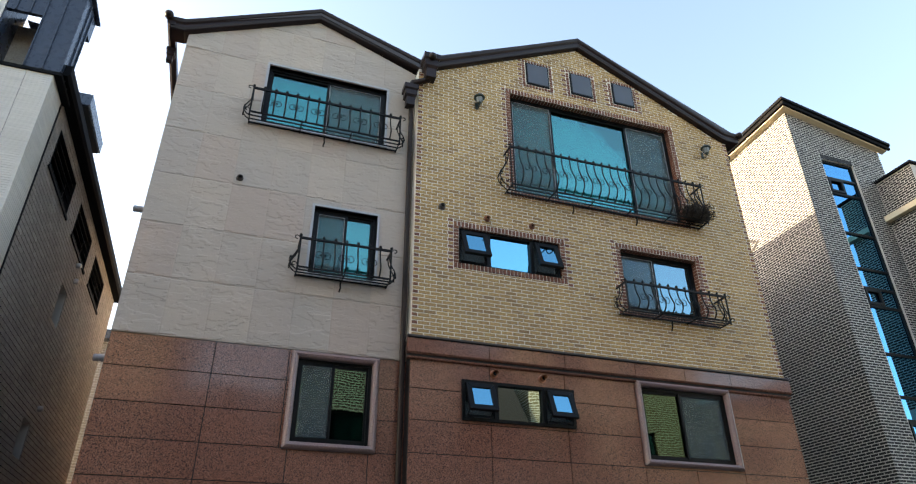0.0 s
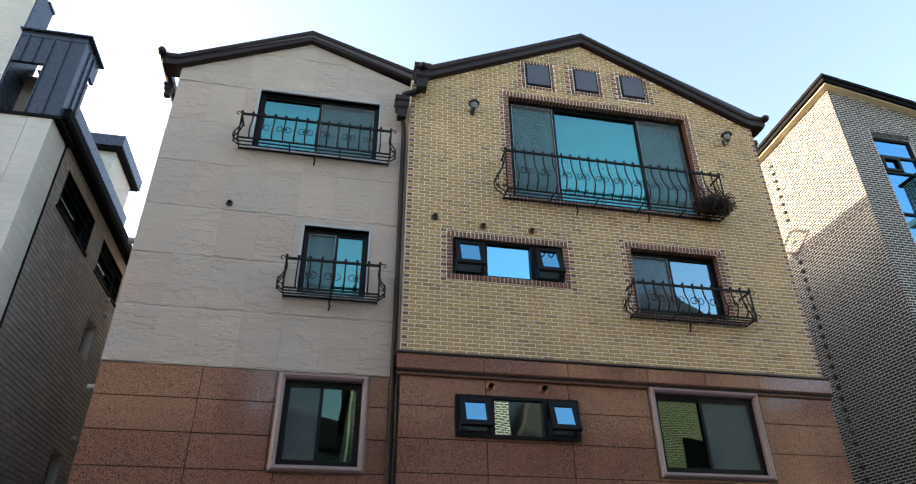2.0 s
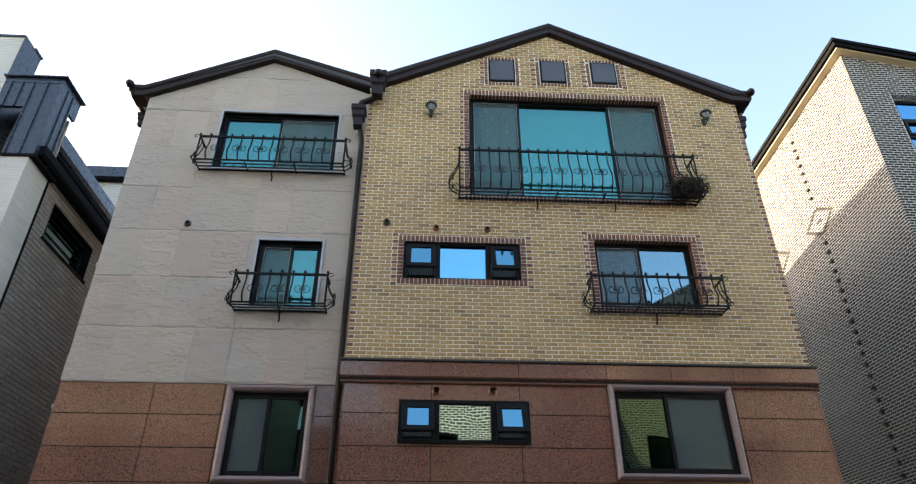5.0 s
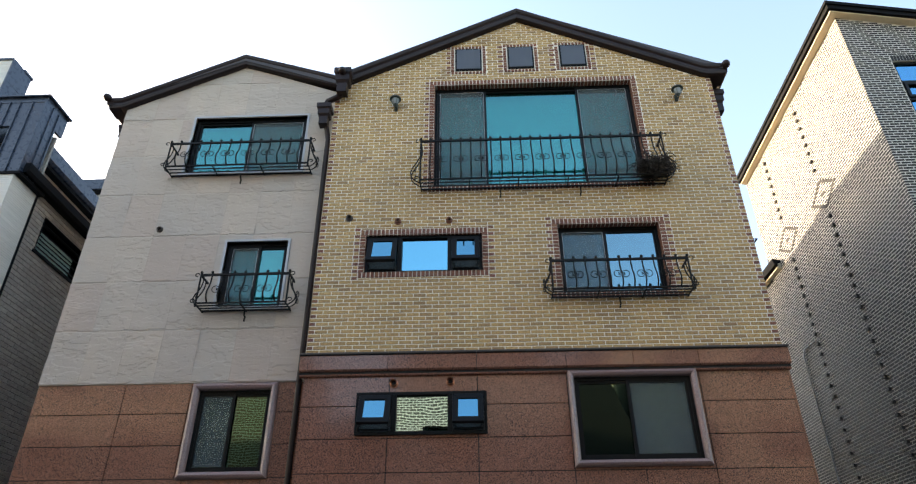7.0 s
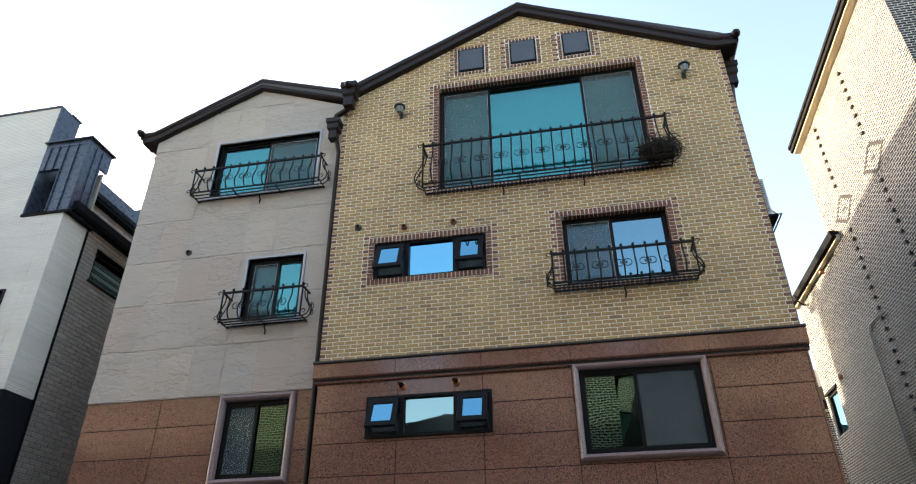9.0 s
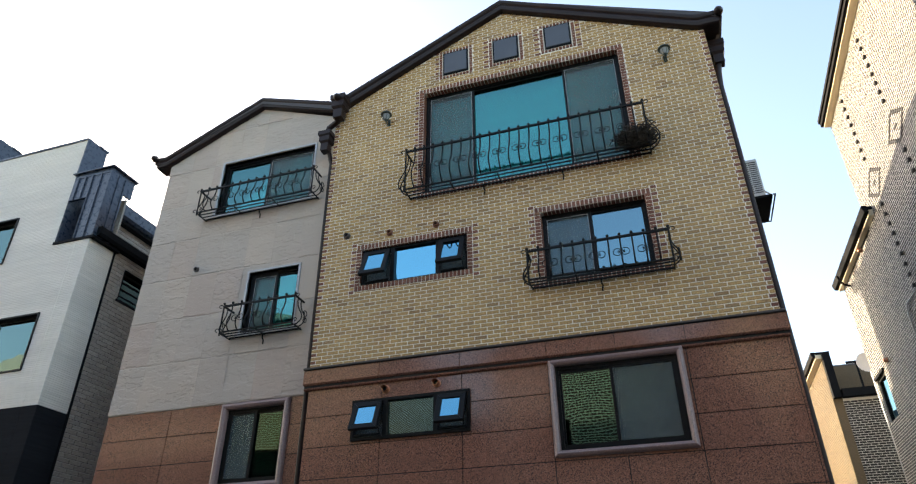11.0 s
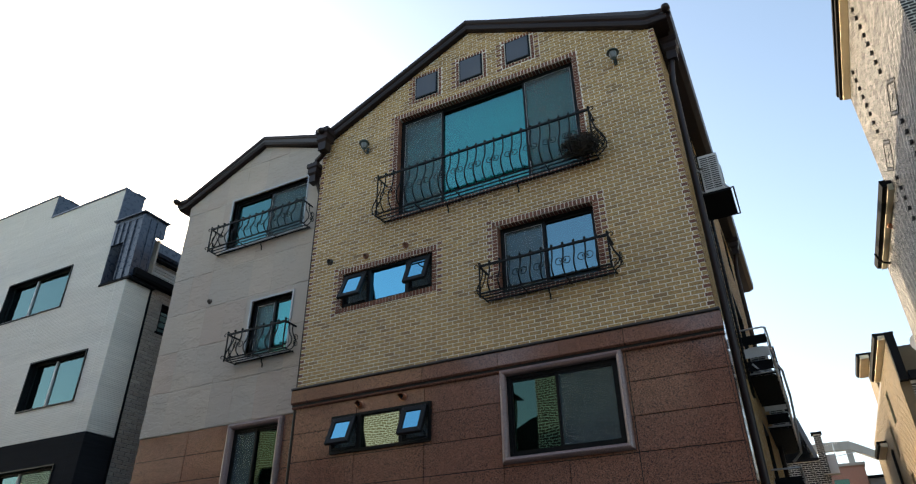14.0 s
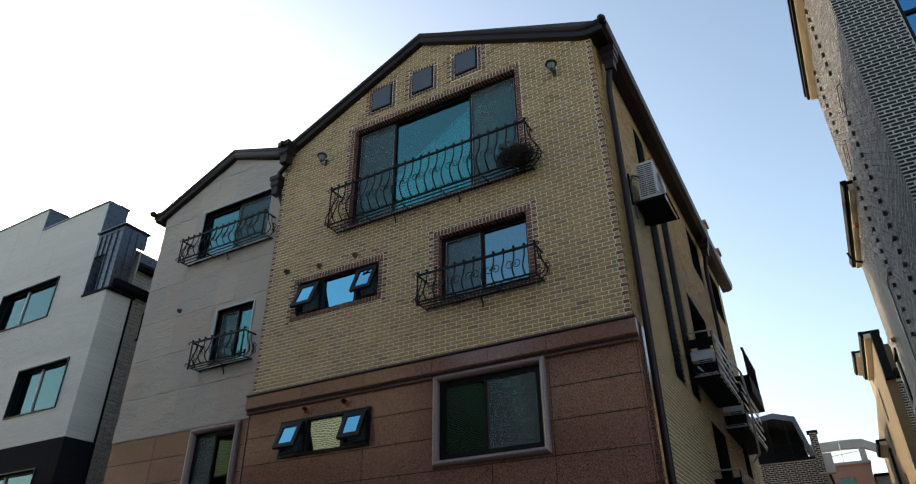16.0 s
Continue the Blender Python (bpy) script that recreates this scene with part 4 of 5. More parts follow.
dark_vent = pipe_vent((3.42, FB - 0.009, 7.87), DARKPVC, "short dark vent pipe sticking out of the brick")
copy_thing(dark_vent, pose(-0.01, FS, 7.88))
copper_vent = pipe_vent((4.32, FG, 4.91), COPPER, "small copper vent cap on red granite", 0.05, True)
copy_thing(copper_vent, pose(5.17, FG, 4.92))
brown_vent = pipe_vent((4.27, FB - 0.008, 7.78), REDBRICK, "small clay vent pipe in the yellow brick", 0.042)
copy_thing(brown_vent, pose(5.15, FB - 0.008, 7.78))
stub = thing("side_vent", (XL, 10.6, 7.22), "short grey vent pipe on the stone side wall", "vent")
add("pipe", Geo().lathe([(0.05, 0.0), (0.05, -0.2), (0.042, -0.2), (0.04, -0.05)], (0, 0, 0), "x", 12), ALUMIN, stub, smooth=True)
for k in range(4):
    add("collar", Geo().lathe([(0.054, -0.03 - 0.045 * k), (0.057, -0.04 - 0.045 * k), (0.054, -0.05 - 0.045 * k)], (0, 0, 0), "x", 12), ALUMIN, stub, smooth=True)

copy_thing(stub, pose(XL, 10.62, 4.76))

# ---------------------------------------------------------------- the side wall's fittings
for (y0, y1, z0, z1) in SIDE_HOLES:
    g = Geo()
    for a, b, c, d in ((y0, y1, z0, z0 + 0.03), (y0, y1, z1 - 0.03, z1), (y0, y0 + 0.03, z0 + 0.03, z1 - 0.03), (y1 - 0.03, y1, z0 + 0.03, z1 - 0.03)):
        g.box(XR - 0.29, XR + 0.004, a, b, c, d)
    w = add("side_window", g, BLACKFRAME, house)
    p = add("pane", Geo().box(XR - 0.18, XR - 0.174, y0 + 0.04, y1 - 0.04, z0 + 0.04, z1 - 0.04), DARKGLASS, w)
    p.visible_shadow = False
    if z1 - z0 > 3:
        z = z0 + 0.06
        while z < z1 - 0.06:
            add("louvre", Geo().raw([(XR + 0.035, y0 + 0.02, z), (XR + 0.035, y1 - 0.02, z), (XR - 0.03, y1 - 0.02, z + 0.05), (XR - 0.03, y0 + 0.02, z + 0.05),
                                     (XR + 0.035, y0 + 0.02, z + 0.012), (XR + 0.035, y1 - 0.02, z + 0.012), (XR - 0.03, y1 - 0.02, z + 0.062), (XR - 0.03, y0 + 0.02, z + 0.062)],
                                    [(0, 3, 2, 1), (4, 5, 6, 7), (0, 1, 5, 4), (1, 2, 6, 5), (2, 3, 7, 6), (3, 0, 4, 7)]), BLACKFRAME, w)
            z += 0.095
    g = Geo()
    z = z0
    while z < z1 - 0.04:
        for a, b in ((y0 - 0.19, y0 - 0.004), (y1 + 0.004, y1 + 0.19)):
            piece_into(g, "+x", XR, a, b, z, z + 0.055, 0.007)
        z += 0.068
    tagged(add("brick_dressing", g, YELLOW, side), kind="stuff")


def air_conditioner(at, w, d, h, label):
    """An outdoor unit: w along y, d out of the wall, h high."""
    r = thing("air_conditioner", at, label, "air conditioner", "outdoor units")
    bevelled(add("body", Geo().box(0, d, 0, w, 0, h), ACWHITE, r), 0.015)
    z = 0.06
    while z < h - 0.06:
        for a, b in ((0.03, d * 0.48), (d * 0.52, d - 0.03)):
            add("grille_slot", Geo().box(a, b, -0.004, 0.001, z, z + 0.017), IRON, r)
        z += 0.042
    fan = add("fan_ring", Geo().tube([(d + 0.004, w * 0.42 + 0.3 * h / 0.8 * math.cos(a), h * 0.5 + 0.3 * h / 0.8 * math.sin(a)) for a in [2 * math.pi * k / 24 for k in range(24)]], 0.012, 6, True), ACWHITE, r)
    add("fan_recess", Geo().lathe([(0.29 * h / 0.8, 0.0), (0.28 * h / 0.8, 0.002), (0.01, 0.003)], (d, w * 0.42, h * 0.5), "x", 24), IRON, fan)
    for k in range(6):
        q = 0.05 + 0.045 * k
        add("fan_guard", Geo().tube([(d + 0.008, w * 0.42 + q * math.cos(a), h * 0.5 + q * math.sin(a)) for a in [2 * math.pi * j / 18 for j in range(18)]], 0.003, 4, True), ACWHITE, fan)
    return r


air_conditioner((10.37, 11.18, 7.98), 0.88, 0.32, 0.77, "grey white air conditioner outdoor unit on a wall bracket")
br = thing("unit_bracket", (XR + 0.01, 11.14, 7.975), "black steel wall bracket under an outdoor unit", "bracket")
for y in (0.03, 0.85):
    add("arm", Geo().box(0, 0.56, y, y + 0.04, -0.03, 0.0), BLACKMETAL, br)
    add("upright", Geo().box(0, 0.03, y, y + 0.04, 0.0, 0.62), BLACKMETAL, br)
    add("brace", Geo().tube([(0.02, y + 0.02, 0.6), (0.54, y + 0.02, 0.0)], 0.016, 6), STEEL, br)
add("tray", Geo().box(0.06, 0.56, 0.03, 0.9, -0.045, -0.03), BLACKMETAL, br)
add("edge_rail", Geo().tube([(0.56, 0.0, -0.03), (0.60, 0.0, -0.03), (0.60, 0.92, -0.03), (0.1, 0.92, -0.03)], 0.014, 6), BLACKMETAL, br)
add("hose", Geo().tube([(0.2, -0.02, 0.45), (0.1, -0.04, 0.5), (0.05, 0.0, 0.4), (0.04, 0.05, 0.1), (0.05, 0.1, -0.3)], 0.02, 7), DARKPVC, br, smooth=True)


def unit_rack(at, length, height, deep, label, units):
    r = thing("unit_rack", at, label, "rack", "outdoor unit racks")
    for z in (0.02, height * 0.27, height * 0.52, height * 0.77, height):
        add("rail", Geo().tube([(0, 0, z), (deep - 0.05, 0, z), (deep, 0.05, z), (deep, length - 0.05, z), (deep - 0.05, length, z), (0, length, z)], 0.016, 7), STEEL, r, smooth=True)
    n = round(length / 0.3)
    for k in range(n + 1):
        add("slat", Geo().box(0.0, deep, length * k / n - 0.02, length * k / n + 0.02, -0.02, 0.0), BLACKMETAL, r)
    # black plate added below the slats so the underside looks shaded
    add("tray", Geo().box(0.01, deep - 0.02, 0.02, length - 0.02, -0.034, -0.022), BLACKMETAL, r)
    for y in (0.03, length * 0.5, length - 0.03):
        add("post", Geo().box(deep - 0.03, deep - 0.016, y - 0.012, y + 0.012, 0.0, height), BLACKMETAL, r)
    for k in range(5):
        add("outer_bar", Geo().box(deep + 0.016, deep + 0.022, 0.04, length - 0.04, height * (0.06 + 0.2 * k), height * (0.06 + 0.2 * k) + 0.045), STEEL, r)
    for pz, pm in ((0.08, BLACKMETAL), (0.36, ACWHITE), (0.64, BLACKMETAL)):
        add("side_panel", Geo().box(0.02, deep - 0.02, -0.03, -0.02, height * pz, height * (pz + 0.2)), pm, r)
    for a in units:
        air_conditioner((at[0] + 0.08, at[1] + a, at[2] + 0.005), 0.75, 0.3, 0.62, "grey outdoor unit standing in a steel rack")
    return r


unit_rack((XR + 0.012, 14.1, 5.65), 2.2, 0.9, 0.48, "steel rack with outdoor units on the brick side wall", (0.25, 1.3))
unit_rack((XR + 0.012, 14.1, 3.05), 2.2, 0.9, 0.48, "lower steel rack with outdoor units on the side wall", (0.3,))
unit_rack((XR + 0.012, 16.9, 5.3), 2.8, 1.0, 0.48, "far steel rack with outdoor units and hoses", (0.4, 1.3))
hose = thing("drain_hose", (XR + 0.12, 14.1, 5.75), "grey drain hose sagging along the side wall", "hose")
add("tube", Geo().tube([(0.0, -0.05, 0.1), (0.12, 0.0, -0.05), (0.3, 0.1, -0.12), (0.34, 0.5, -0.05), (0.36, 0.9, 0.05)], 0.018, 7), ACWHITE, hose, smooth=True)
add("tube", Geo().tube([(0.36, 2.2, 0.8), (0.46, 2.6, 0.7), (0.48, 2.9, 0.2), (0.45, 3.0, -0.4), (0.4, 3.4, -0.9), (0.2, 3.8, -1.0)], 0.025, 7), ACWHITE, hose, smooth=True)
bal = thing("rear_balcony", (XR, 19.4, 6.75), "dark metal balcony box with railings on the side wall", "balcony")
add("deck", Geo().box(0.0, 0.5, 0.0, 2.2, 0.0, 0.45), BLACKMETAL, bal)
for k in range(9):
    add("post", Geo().box(0.46, 0.49, 0.05 + 0.26 * k, 0.08 + 0.26 * k, 0.45, 1.15), BLACKMETAL, bal)
add("hand_rail", Geo().box(0.44, 0.5, 0.0, 2.2, 1.15, 1.2), BLACKMETAL, bal)

# ---------------------------------------------------------------- the pale panelled neighbour
pale = thing("panelled_building", (-8, 14, 0), "pale ribbed panel building with charcoal base and metal corner box", "building")
pale.location = (0, 0, 0)
PF, PX = 10.21, -3.1
PW = [(-8.22, -5.49, 8.95, 10.2), (-5.96, -3.82, 6.22, 7.5), (-11.6, -9.2, 6.22, 7.5), (-12.6, -10.0, 10.4, 11.7), (-6.2, -3.85, 3.2, 4.83), (-11.0, -8.6, 3.2, 4.83)]
PB = (-4.13, PX + 0.001, 9.25, 13.5)
core = pierced(Geo(), "y", PF + 0.015, PF + 0.3, -16, PX - 0.02, 0, 12.2, PW + [PB])
core.box(-16, -7.32, PF + 0.015, PF + 0.3, 12.2, 12.97)
pale_core = add("front_wall", core, DARKPANEL, pale)
cols = [-16, -13.6, -11.2, -8.75, -6.32, -3.9 + 0.42, PX]
for a, b in zip(cols, cols[1:]):
    spans = [(a, b, 12.22)]
    if a < -7.32 < b:
        spans = [(a, -7.32, 12.99), (-7.32, b, 12.22)]
    elif b <= -7.32:
        spans = [(a, b, 12.99)]
    for s, e, tp in spans:
        add("facade_panel", pierced(Geo(), "y", PF, PF + 0.014, s + 0.004, e - 0.004, 5.46, tp, PW + [PB]), PANEL, pale)
    add("base_panel", pierced(Geo(), "y", PF - 0.004, PF + 0.012, a + 0.004, b - 0.004, 0, 5.45, PW), DARKPANEL, pale)
# shallow ribs across the panels
RIBCOLS = sorted(cols + [-7.325, -4.135])
rib = Geo()
z = 5.5
while z < 12.9:
    for a, b in [q for q in zip(RIBCOLS, RIBCOLS[1:])]:
        lim = 12.9 if b < -7.3 else 12.15 if b < -4.1 else 9.2
        if z < lim:
            cuts = [h for h in PW if h[2] - 0.03 < z < h[3] + 0.03 and h[0] < b and h[1] > a]
            lo = a + 0.01
            for h in sorted(cuts) + [(b - 0.01, b)]:
                if h[0] - 0.03 > lo:
                    rib.raw([(lo, PF - 0.001, z), (h[0] - 0.03, PF - 0.001, z), (h[0] - 0.03, PF - 0.006, z + 0.012), (lo, PF - 0.006, z + 0.012), (h[0] - 0.03, PF - 0.001, z + 0.03), (lo, PF - 0.001, z + 0.03)], [(0, 1, 2, 3), (3, 2, 4, 5)])
                lo = max(lo, h[1] + 0.03)
    z += 0.042
tagged(add("ribs", rib, PANEL, pale), kind="stuff")
# corner return, dark strip, then split brick
add("corner_panel", Geo().box(PX - 0.02, PX, PF + 0.002, 10.93, 5.46, 9.25), PANEL, pale)
g = Geo()
z = 5.5
while z < 9.2:
    g.raw([(PX + 0.001, PF + 0.02, z), (PX + 0.001, 10.92, z), (PX + 0.006, 10.92, z + 0.012), (PX + 0.006, PF + 0.02, z + 0.012), (PX + 0.001, 10.92, z + 0.03), (PX + 0.001, PF + 0.02, z + 0.03)], [(0, 1, 2, 3), (3, 2, 4, 5)])
    z += 0.042
tagged(add("ribs", g, PANEL, pale), kind="stuff")
add("base_return", Geo().box(PX - 0.02, PX + 0.004, PF + 0.002, 10.93, 0, 5.45), DARKPANEL, pale)
add("corner_strip", Geo().box(PX - 0.02, PX + 0.01, 10.93, 10.99, 0, 9.3), BLACKMETAL, pale)
PS = [(11.38, 13.15, 8.22, 8.98), (13.88, 15.6, 8.22, 8.98), (16.3, 18.0, 8.22, 8.98), (14.3, 14.9, 6.6, 7.35), (14.5, 15.1, 4.1, 4.75)]
pside = add("split_brick_wall", pierced(Geo(), "x", PX - 0.3, PX - 0.02, 10.52, 19.9, 0, 9.45, PS), WHITEMORTAR, pale)
upper = add("upper_wall", Geo().box(-4.1, -3.85, 11.01, 16.44, 9.45, 10.5), WHITEMORTAR, pale)
add("rear_volume", Geo().box(-16, -15.7, 10.6, 19.9, 0, 9.4).box(-15.7, -3.4, 19.6, 19.9, 0, 9.27).box(-15.7, -3.12, 10.55, 19.6, 9.28, 9.42).box(-15.7, -3.4, 10.55, 19.6, 5.6, 5.8), PLASTER, pale)
for (y0, y1, z0, z1) in PS[:3]:
    w = add("side_window", Geo().box(PX - 0.24, PX - 0.16, y0, y0 + 0.05, z0, z1).box(PX - 0.24, PX - 0.16, y1 - 0.05, y1, z0, z1).box(PX - 0.24, PX - 0.16, y0 + 0.05, y1 - 0.05, z0, z0 + 0.05).box(PX - 0.24, PX - 0.16, y0 + 0.05, y1 - 0.05, z1 - 0.05, z1), BLACKFRAME, pale)
    add("pane", Geo().box(PX - 0.2, PX - 0.194, y0 + 0.04, y1 - 0.04, z0 + 0.04, z1 - 0.04), GLASS, w)
    for k in range(4):
        zz = z0 + 0.12 + k * 0.17
        add("guard_rail", Geo().tube([(PX - 0.03, y0 + 0.01, zz), (PX - 0.03, y1 - 0.01, zz)], 0.014, 6), BLACKMETAL, w)
    add("window_sill", Geo().box(PX - 0.16, PX + 0.03, y0 - 0.05, y1 + 0.05, z0 - 0.05, z0), BLACKMETAL, w)
    add("reveal", Geo().box(PX - 0.158, PX + 0.004, y0 + 0.001, y0 + 0.02, z0, z1).box(PX - 0.158, PX + 0.004, y1 - 0.02, y1 - 0.001, z0, z1).box(PX - 0.158, PX + 0.004, y0 + 0.02, y1 - 0.02, z1 - 0.02, z1 - 0.001), BLACKMETAL, w)
for (y0, y1, z0, z1) in PS[3:]:
    add("niche_panel", Geo().box(PX - 0.22, PX - 0.2, y0, y1, z0, z1), DARKPANEL, pale)
for y, z in ((15.1, 7.75), (15.3, 5.1), (14.95, 8.05)):
    add("vent_cap", Geo().lathe([(0.06, 0.0), (0.06, 0.05), (0.045, 0.09), (0.01, 0.1)], (PX, y, z), "x", 10), ALUMIN, pale, smooth=True)
# front windows with deep dark reveals
for x0, x1, z0, z1 in PW:
    w = add("window", Geo().ring(x0, x1, z0, z1, 0.03, PF - 0.03, PF + 0.3), BLACKFRAME, pale)
    add("inner_frame", Geo().ring(x0 + 0.03, x1 - 0.03, z0 + 0.03, z1 - 0.03, 0.05, PF + 0.10, PF + 0.18), BLACKFRAME, w)
    xm = x0 + (x1 - x0) * 0.42
    add("sash", Geo().box(xm - 0.03, xm + 0.03, PF + 0.095, PF + 0.15, z0 + 0.07, z1 - 0.07), ALUMIN, w)
    pane_of(w, xm + 0.03, x1 - 0.07, z0 + 0.07, z1 - 0.07, PF + 0.13, PALEGLASS)
    pane_of(w, x0 + 0.07, xm - 0.03, z0 + 0.07, z1 - 0.07, PF + 0.15, PALEGLASS)
    add("curtain", Geo().box(xm + 0.03, x1 - 0.07, PF + 0.2, PF + 0.21, z0 + 0.07, z1 - 0.07), BLIND, w)
# parapet metal: caps and stepped returns
for x0, x1, zt in ((-16, -7.32, 12.99), (-7.32, -4.14, 12.22)):
    add("parapet_cap", Geo().box(x0, x1 + 0.02, PF - 0.03, PF + 0.32, zt, zt + 0.05), ANTHRA, pale)
for x1, za, zb, yb in ((-7.32, 12.22, 12.99, 10.8), (-4.13, 11.1, 12.22, 10.8)):
    for k in range(2):
        add("return_panel", Geo().box(x1 + 0.0, x1 + 0.03, PF - 0.02, yb, za + (zb - za) * k / 2 + 0.004, za + (zb - za) * (k + 1) / 2 - 0.004), ANTHRA, pale)
    add("return_back", Geo().box(x1 - 0.3, x1, PF + 0.31, yb, za - 0.6, zb), ANTHRA, pale)
    add("return_cap", Geo().box(x1 - 0.3, x1 + 0.05, PF + 0.32, yb + 0.03, zb + 0.002, zb + 0.05), ANTHRA, pale)
# the standing-seam corner box, open at one side
box = add("corner_box", Geo().box(-4.10, -3.0, PF - 0.03, 10.9, 10.98, 11.10), ANTHRA, pale, "anthracite standing-seam corner box")
add("box_front", Geo().box(-4.10, -3.0, PF - 0.02, PF + 0.05, 10.38, 10.98).box(-3.54, -3.0, PF - 0.02, PF + 0.05, 9.25, 10.38), ANTHRA, box)
add("box_side", Geo().box(-3.06, -3.0, PF + 0.05, 10.66, 9.25, 10.98).box(-3.06, -3.0, 10.66, 10.9, 10.62, 10.98), ANTHRA, box)
add("box_back", Geo().box(-4.1, -3.07, 10.83, 10.88, 9.27, 10.6), PALEBRICK, box)
add("box_inner_wall", Geo().box(-4.16, -4.102, PF + 0.02, 11.0, 9.2, 11.09), ANTHRA, box)
add("box_post", Geo().box(-3.72, -3.60, 10.78, 10.825, 9.27, 10.97), BLACKMETAL, box)
add("box_floor", Geo().box(-4.12, -2.98, PF - 0.03, 11.0, 9.2, 9.26), BLACKMETAL, box)
for x in (-3.96, -3.75, -3.54, -3.28, -3.01):
    add("seam", Geo().box(x - 0.008, x + 0.008, PF - 0.05, PF - 0.02, 10.38 if x < -3.6 else 9.26, 11.0), ANTHRA, box)
for y in (10.4, 10.6):
    add("seam", Geo().box(-2.999, -2.975, y - 0.008, y + 0.008, 9.26, 11.0), ANTHRA, box)
add("box_cap", Geo().box(-4.14, -2.93, PF - 0.09, 10.95, 11.10, 11.13), ANTHRA, box)
# eaves gutter and the metal-edged roof above
add("gutter", Geo().prism([(PX - 0.02, 9.28), (-2.93, 9.28), (-2.89, 9.34), (-2.89, 9.5), (PX - 0.02, 9.5)], "y", 10.26, 19.9), BLACKMETAL, pale)
add("upper_fascia", Geo().prism([(-3.86, 10.5), (-3.62, 10.52), (-3.56, 10.58), (-3.55, 10.86), (-4.1, 10.95)], "y", 11.02, 16.1), ANTHRA, pale)
add("upper_gutter", Geo().box(-3.84, -3.66, 11.02, 16.1, 10.44, 10.5), BLACKMETAL, pale)

# ---------------------------------------------------------------- the dark brick neighbour
dark = thing("dark_brick_building", (0, 0, 0), "dark grey brick building with pale mortar and cream eaves", "building")
RX, RY, RT = 14.13, 11.42, 14.07


def tower_top(x, y):
    """The tower's roof plane, falling to the east and a little to the back."""
    return RT - 0.205 * (x - RX) - 0.045 * (y - RY)


def tilted(geo):
    """Heights given over the tower's roof plane become true heights."""
    geo.v = [(x, y, z + tower_top(x, y)) for x, y, z in geo.v]
    return geo


RH = [(20.4, 21.3, 6.3, 7.5)]
RWIN = (14.97, 16.12, 1.5, 12.62)
dside = add("side_wall", pierced(Geo(), "x", RX, RX + 0.3, RY, 21.5, 0, 10.35, RH), WHITEMORTAR, dark)
add("tower_wall", Geo().prism([(RY, 10.35), (17.75, 10.35), (17.75, tower_top(RX + 0.3, 17.75)), (RY, tower_top(RX + 0.3, RY))], "x", RX, RX + 0.3), WHITEMORTAR, dark)
dfront = add("front_wall", pierced(Geo(), "y", RY, RY + 0.3, RX + 0.3, 17.35, 0, 13.0, [RWIN]).prism([(RX + 0.3, 13.0), (17.35, 13.0), (17.35, tower_top(17.35, RY + 0.3)), (RX + 0.3, tower_top(RX + 0.3, RY + 0.3))], "y", RY, RY + 0.3), WHITEMORTAR, dark)
add("rear_walls", Geo().box(RX + 0.3, 17.35, 17.45, 17.75, 10.3, 13.05).box(17.05, 17.35, RY + 0.3, 17.45, 0, 13.05).box(RX + 0.3, 22, 21.2, 21.5, 0, 10.35).box(21.7, 22, 12, 21.2, 0, 10.35), WHITEMORTAR, dark)
add("tower_roof", tilted(Geo().box(RX, 17.35, RY, 17.75, 0.02, 0.06)), ROOFTILE, dark)
add("roof_deck", Geo().box(RX + 0.3, 22, 17.75, 21.5, 10.36, 10.45), ROOFTILE, dark)


def boxed_eave(x0, x1, y0, y1, z, over, parent, sides):
    """Cream soffit box with a black gutter outside it, along the given sides (x-, y-, y+)."""
    for s in sides:
        if s == "x-":
            a = (x0 - over, x0, y0 - (over if "y-" in sides else 0), y1)
            add("soffit", Geo().box(a[0], a[1], a[2], a[3], z, z + 0.16), CREAM, parent)
            add("gutter", Geo().prism([(a[0] - 0.10, z + 0.06), (a[0] - 0.002, z + 0.04), (a[0] - 0.002, z + 0.24), (a[0] - 0.13, z + 0.24), (a[0] - 0.14, z + 0.2)], "y", a[2] - 0.1, a[3] + 0.02), BLACKMETAL, parent)
            add("eave_cap", Geo().box(a[0] - 0.002, a[1] + 0.3, a[2], a[3], z + 0.162, z + 0.26), BLACKMETAL, parent)
        else:
            ya, yb = (y0 - over, y0)
            add("soffit", Geo().box(x0 + 0.002, x1 + over, ya, yb - 0.002, z, z + 0.16), CREAM, parent)
            add("gutter", Geo().prism([(ya - 0.10, z + 0.06), (ya - 0.002, z + 0.04), (ya - 0.002, z + 0.24), (ya - 0.13, z + 0.24), (ya - 0.14, z + 0.2)], "x", x0 - over - 0.09, x1 + over + 0.05), BLACKMETAL, parent)
            add("eave_cap", Geo().box(x0 + 0.31, x1 + over, ya, yb, z + 0.165, z + 0.255), BLACKMETAL, parent)


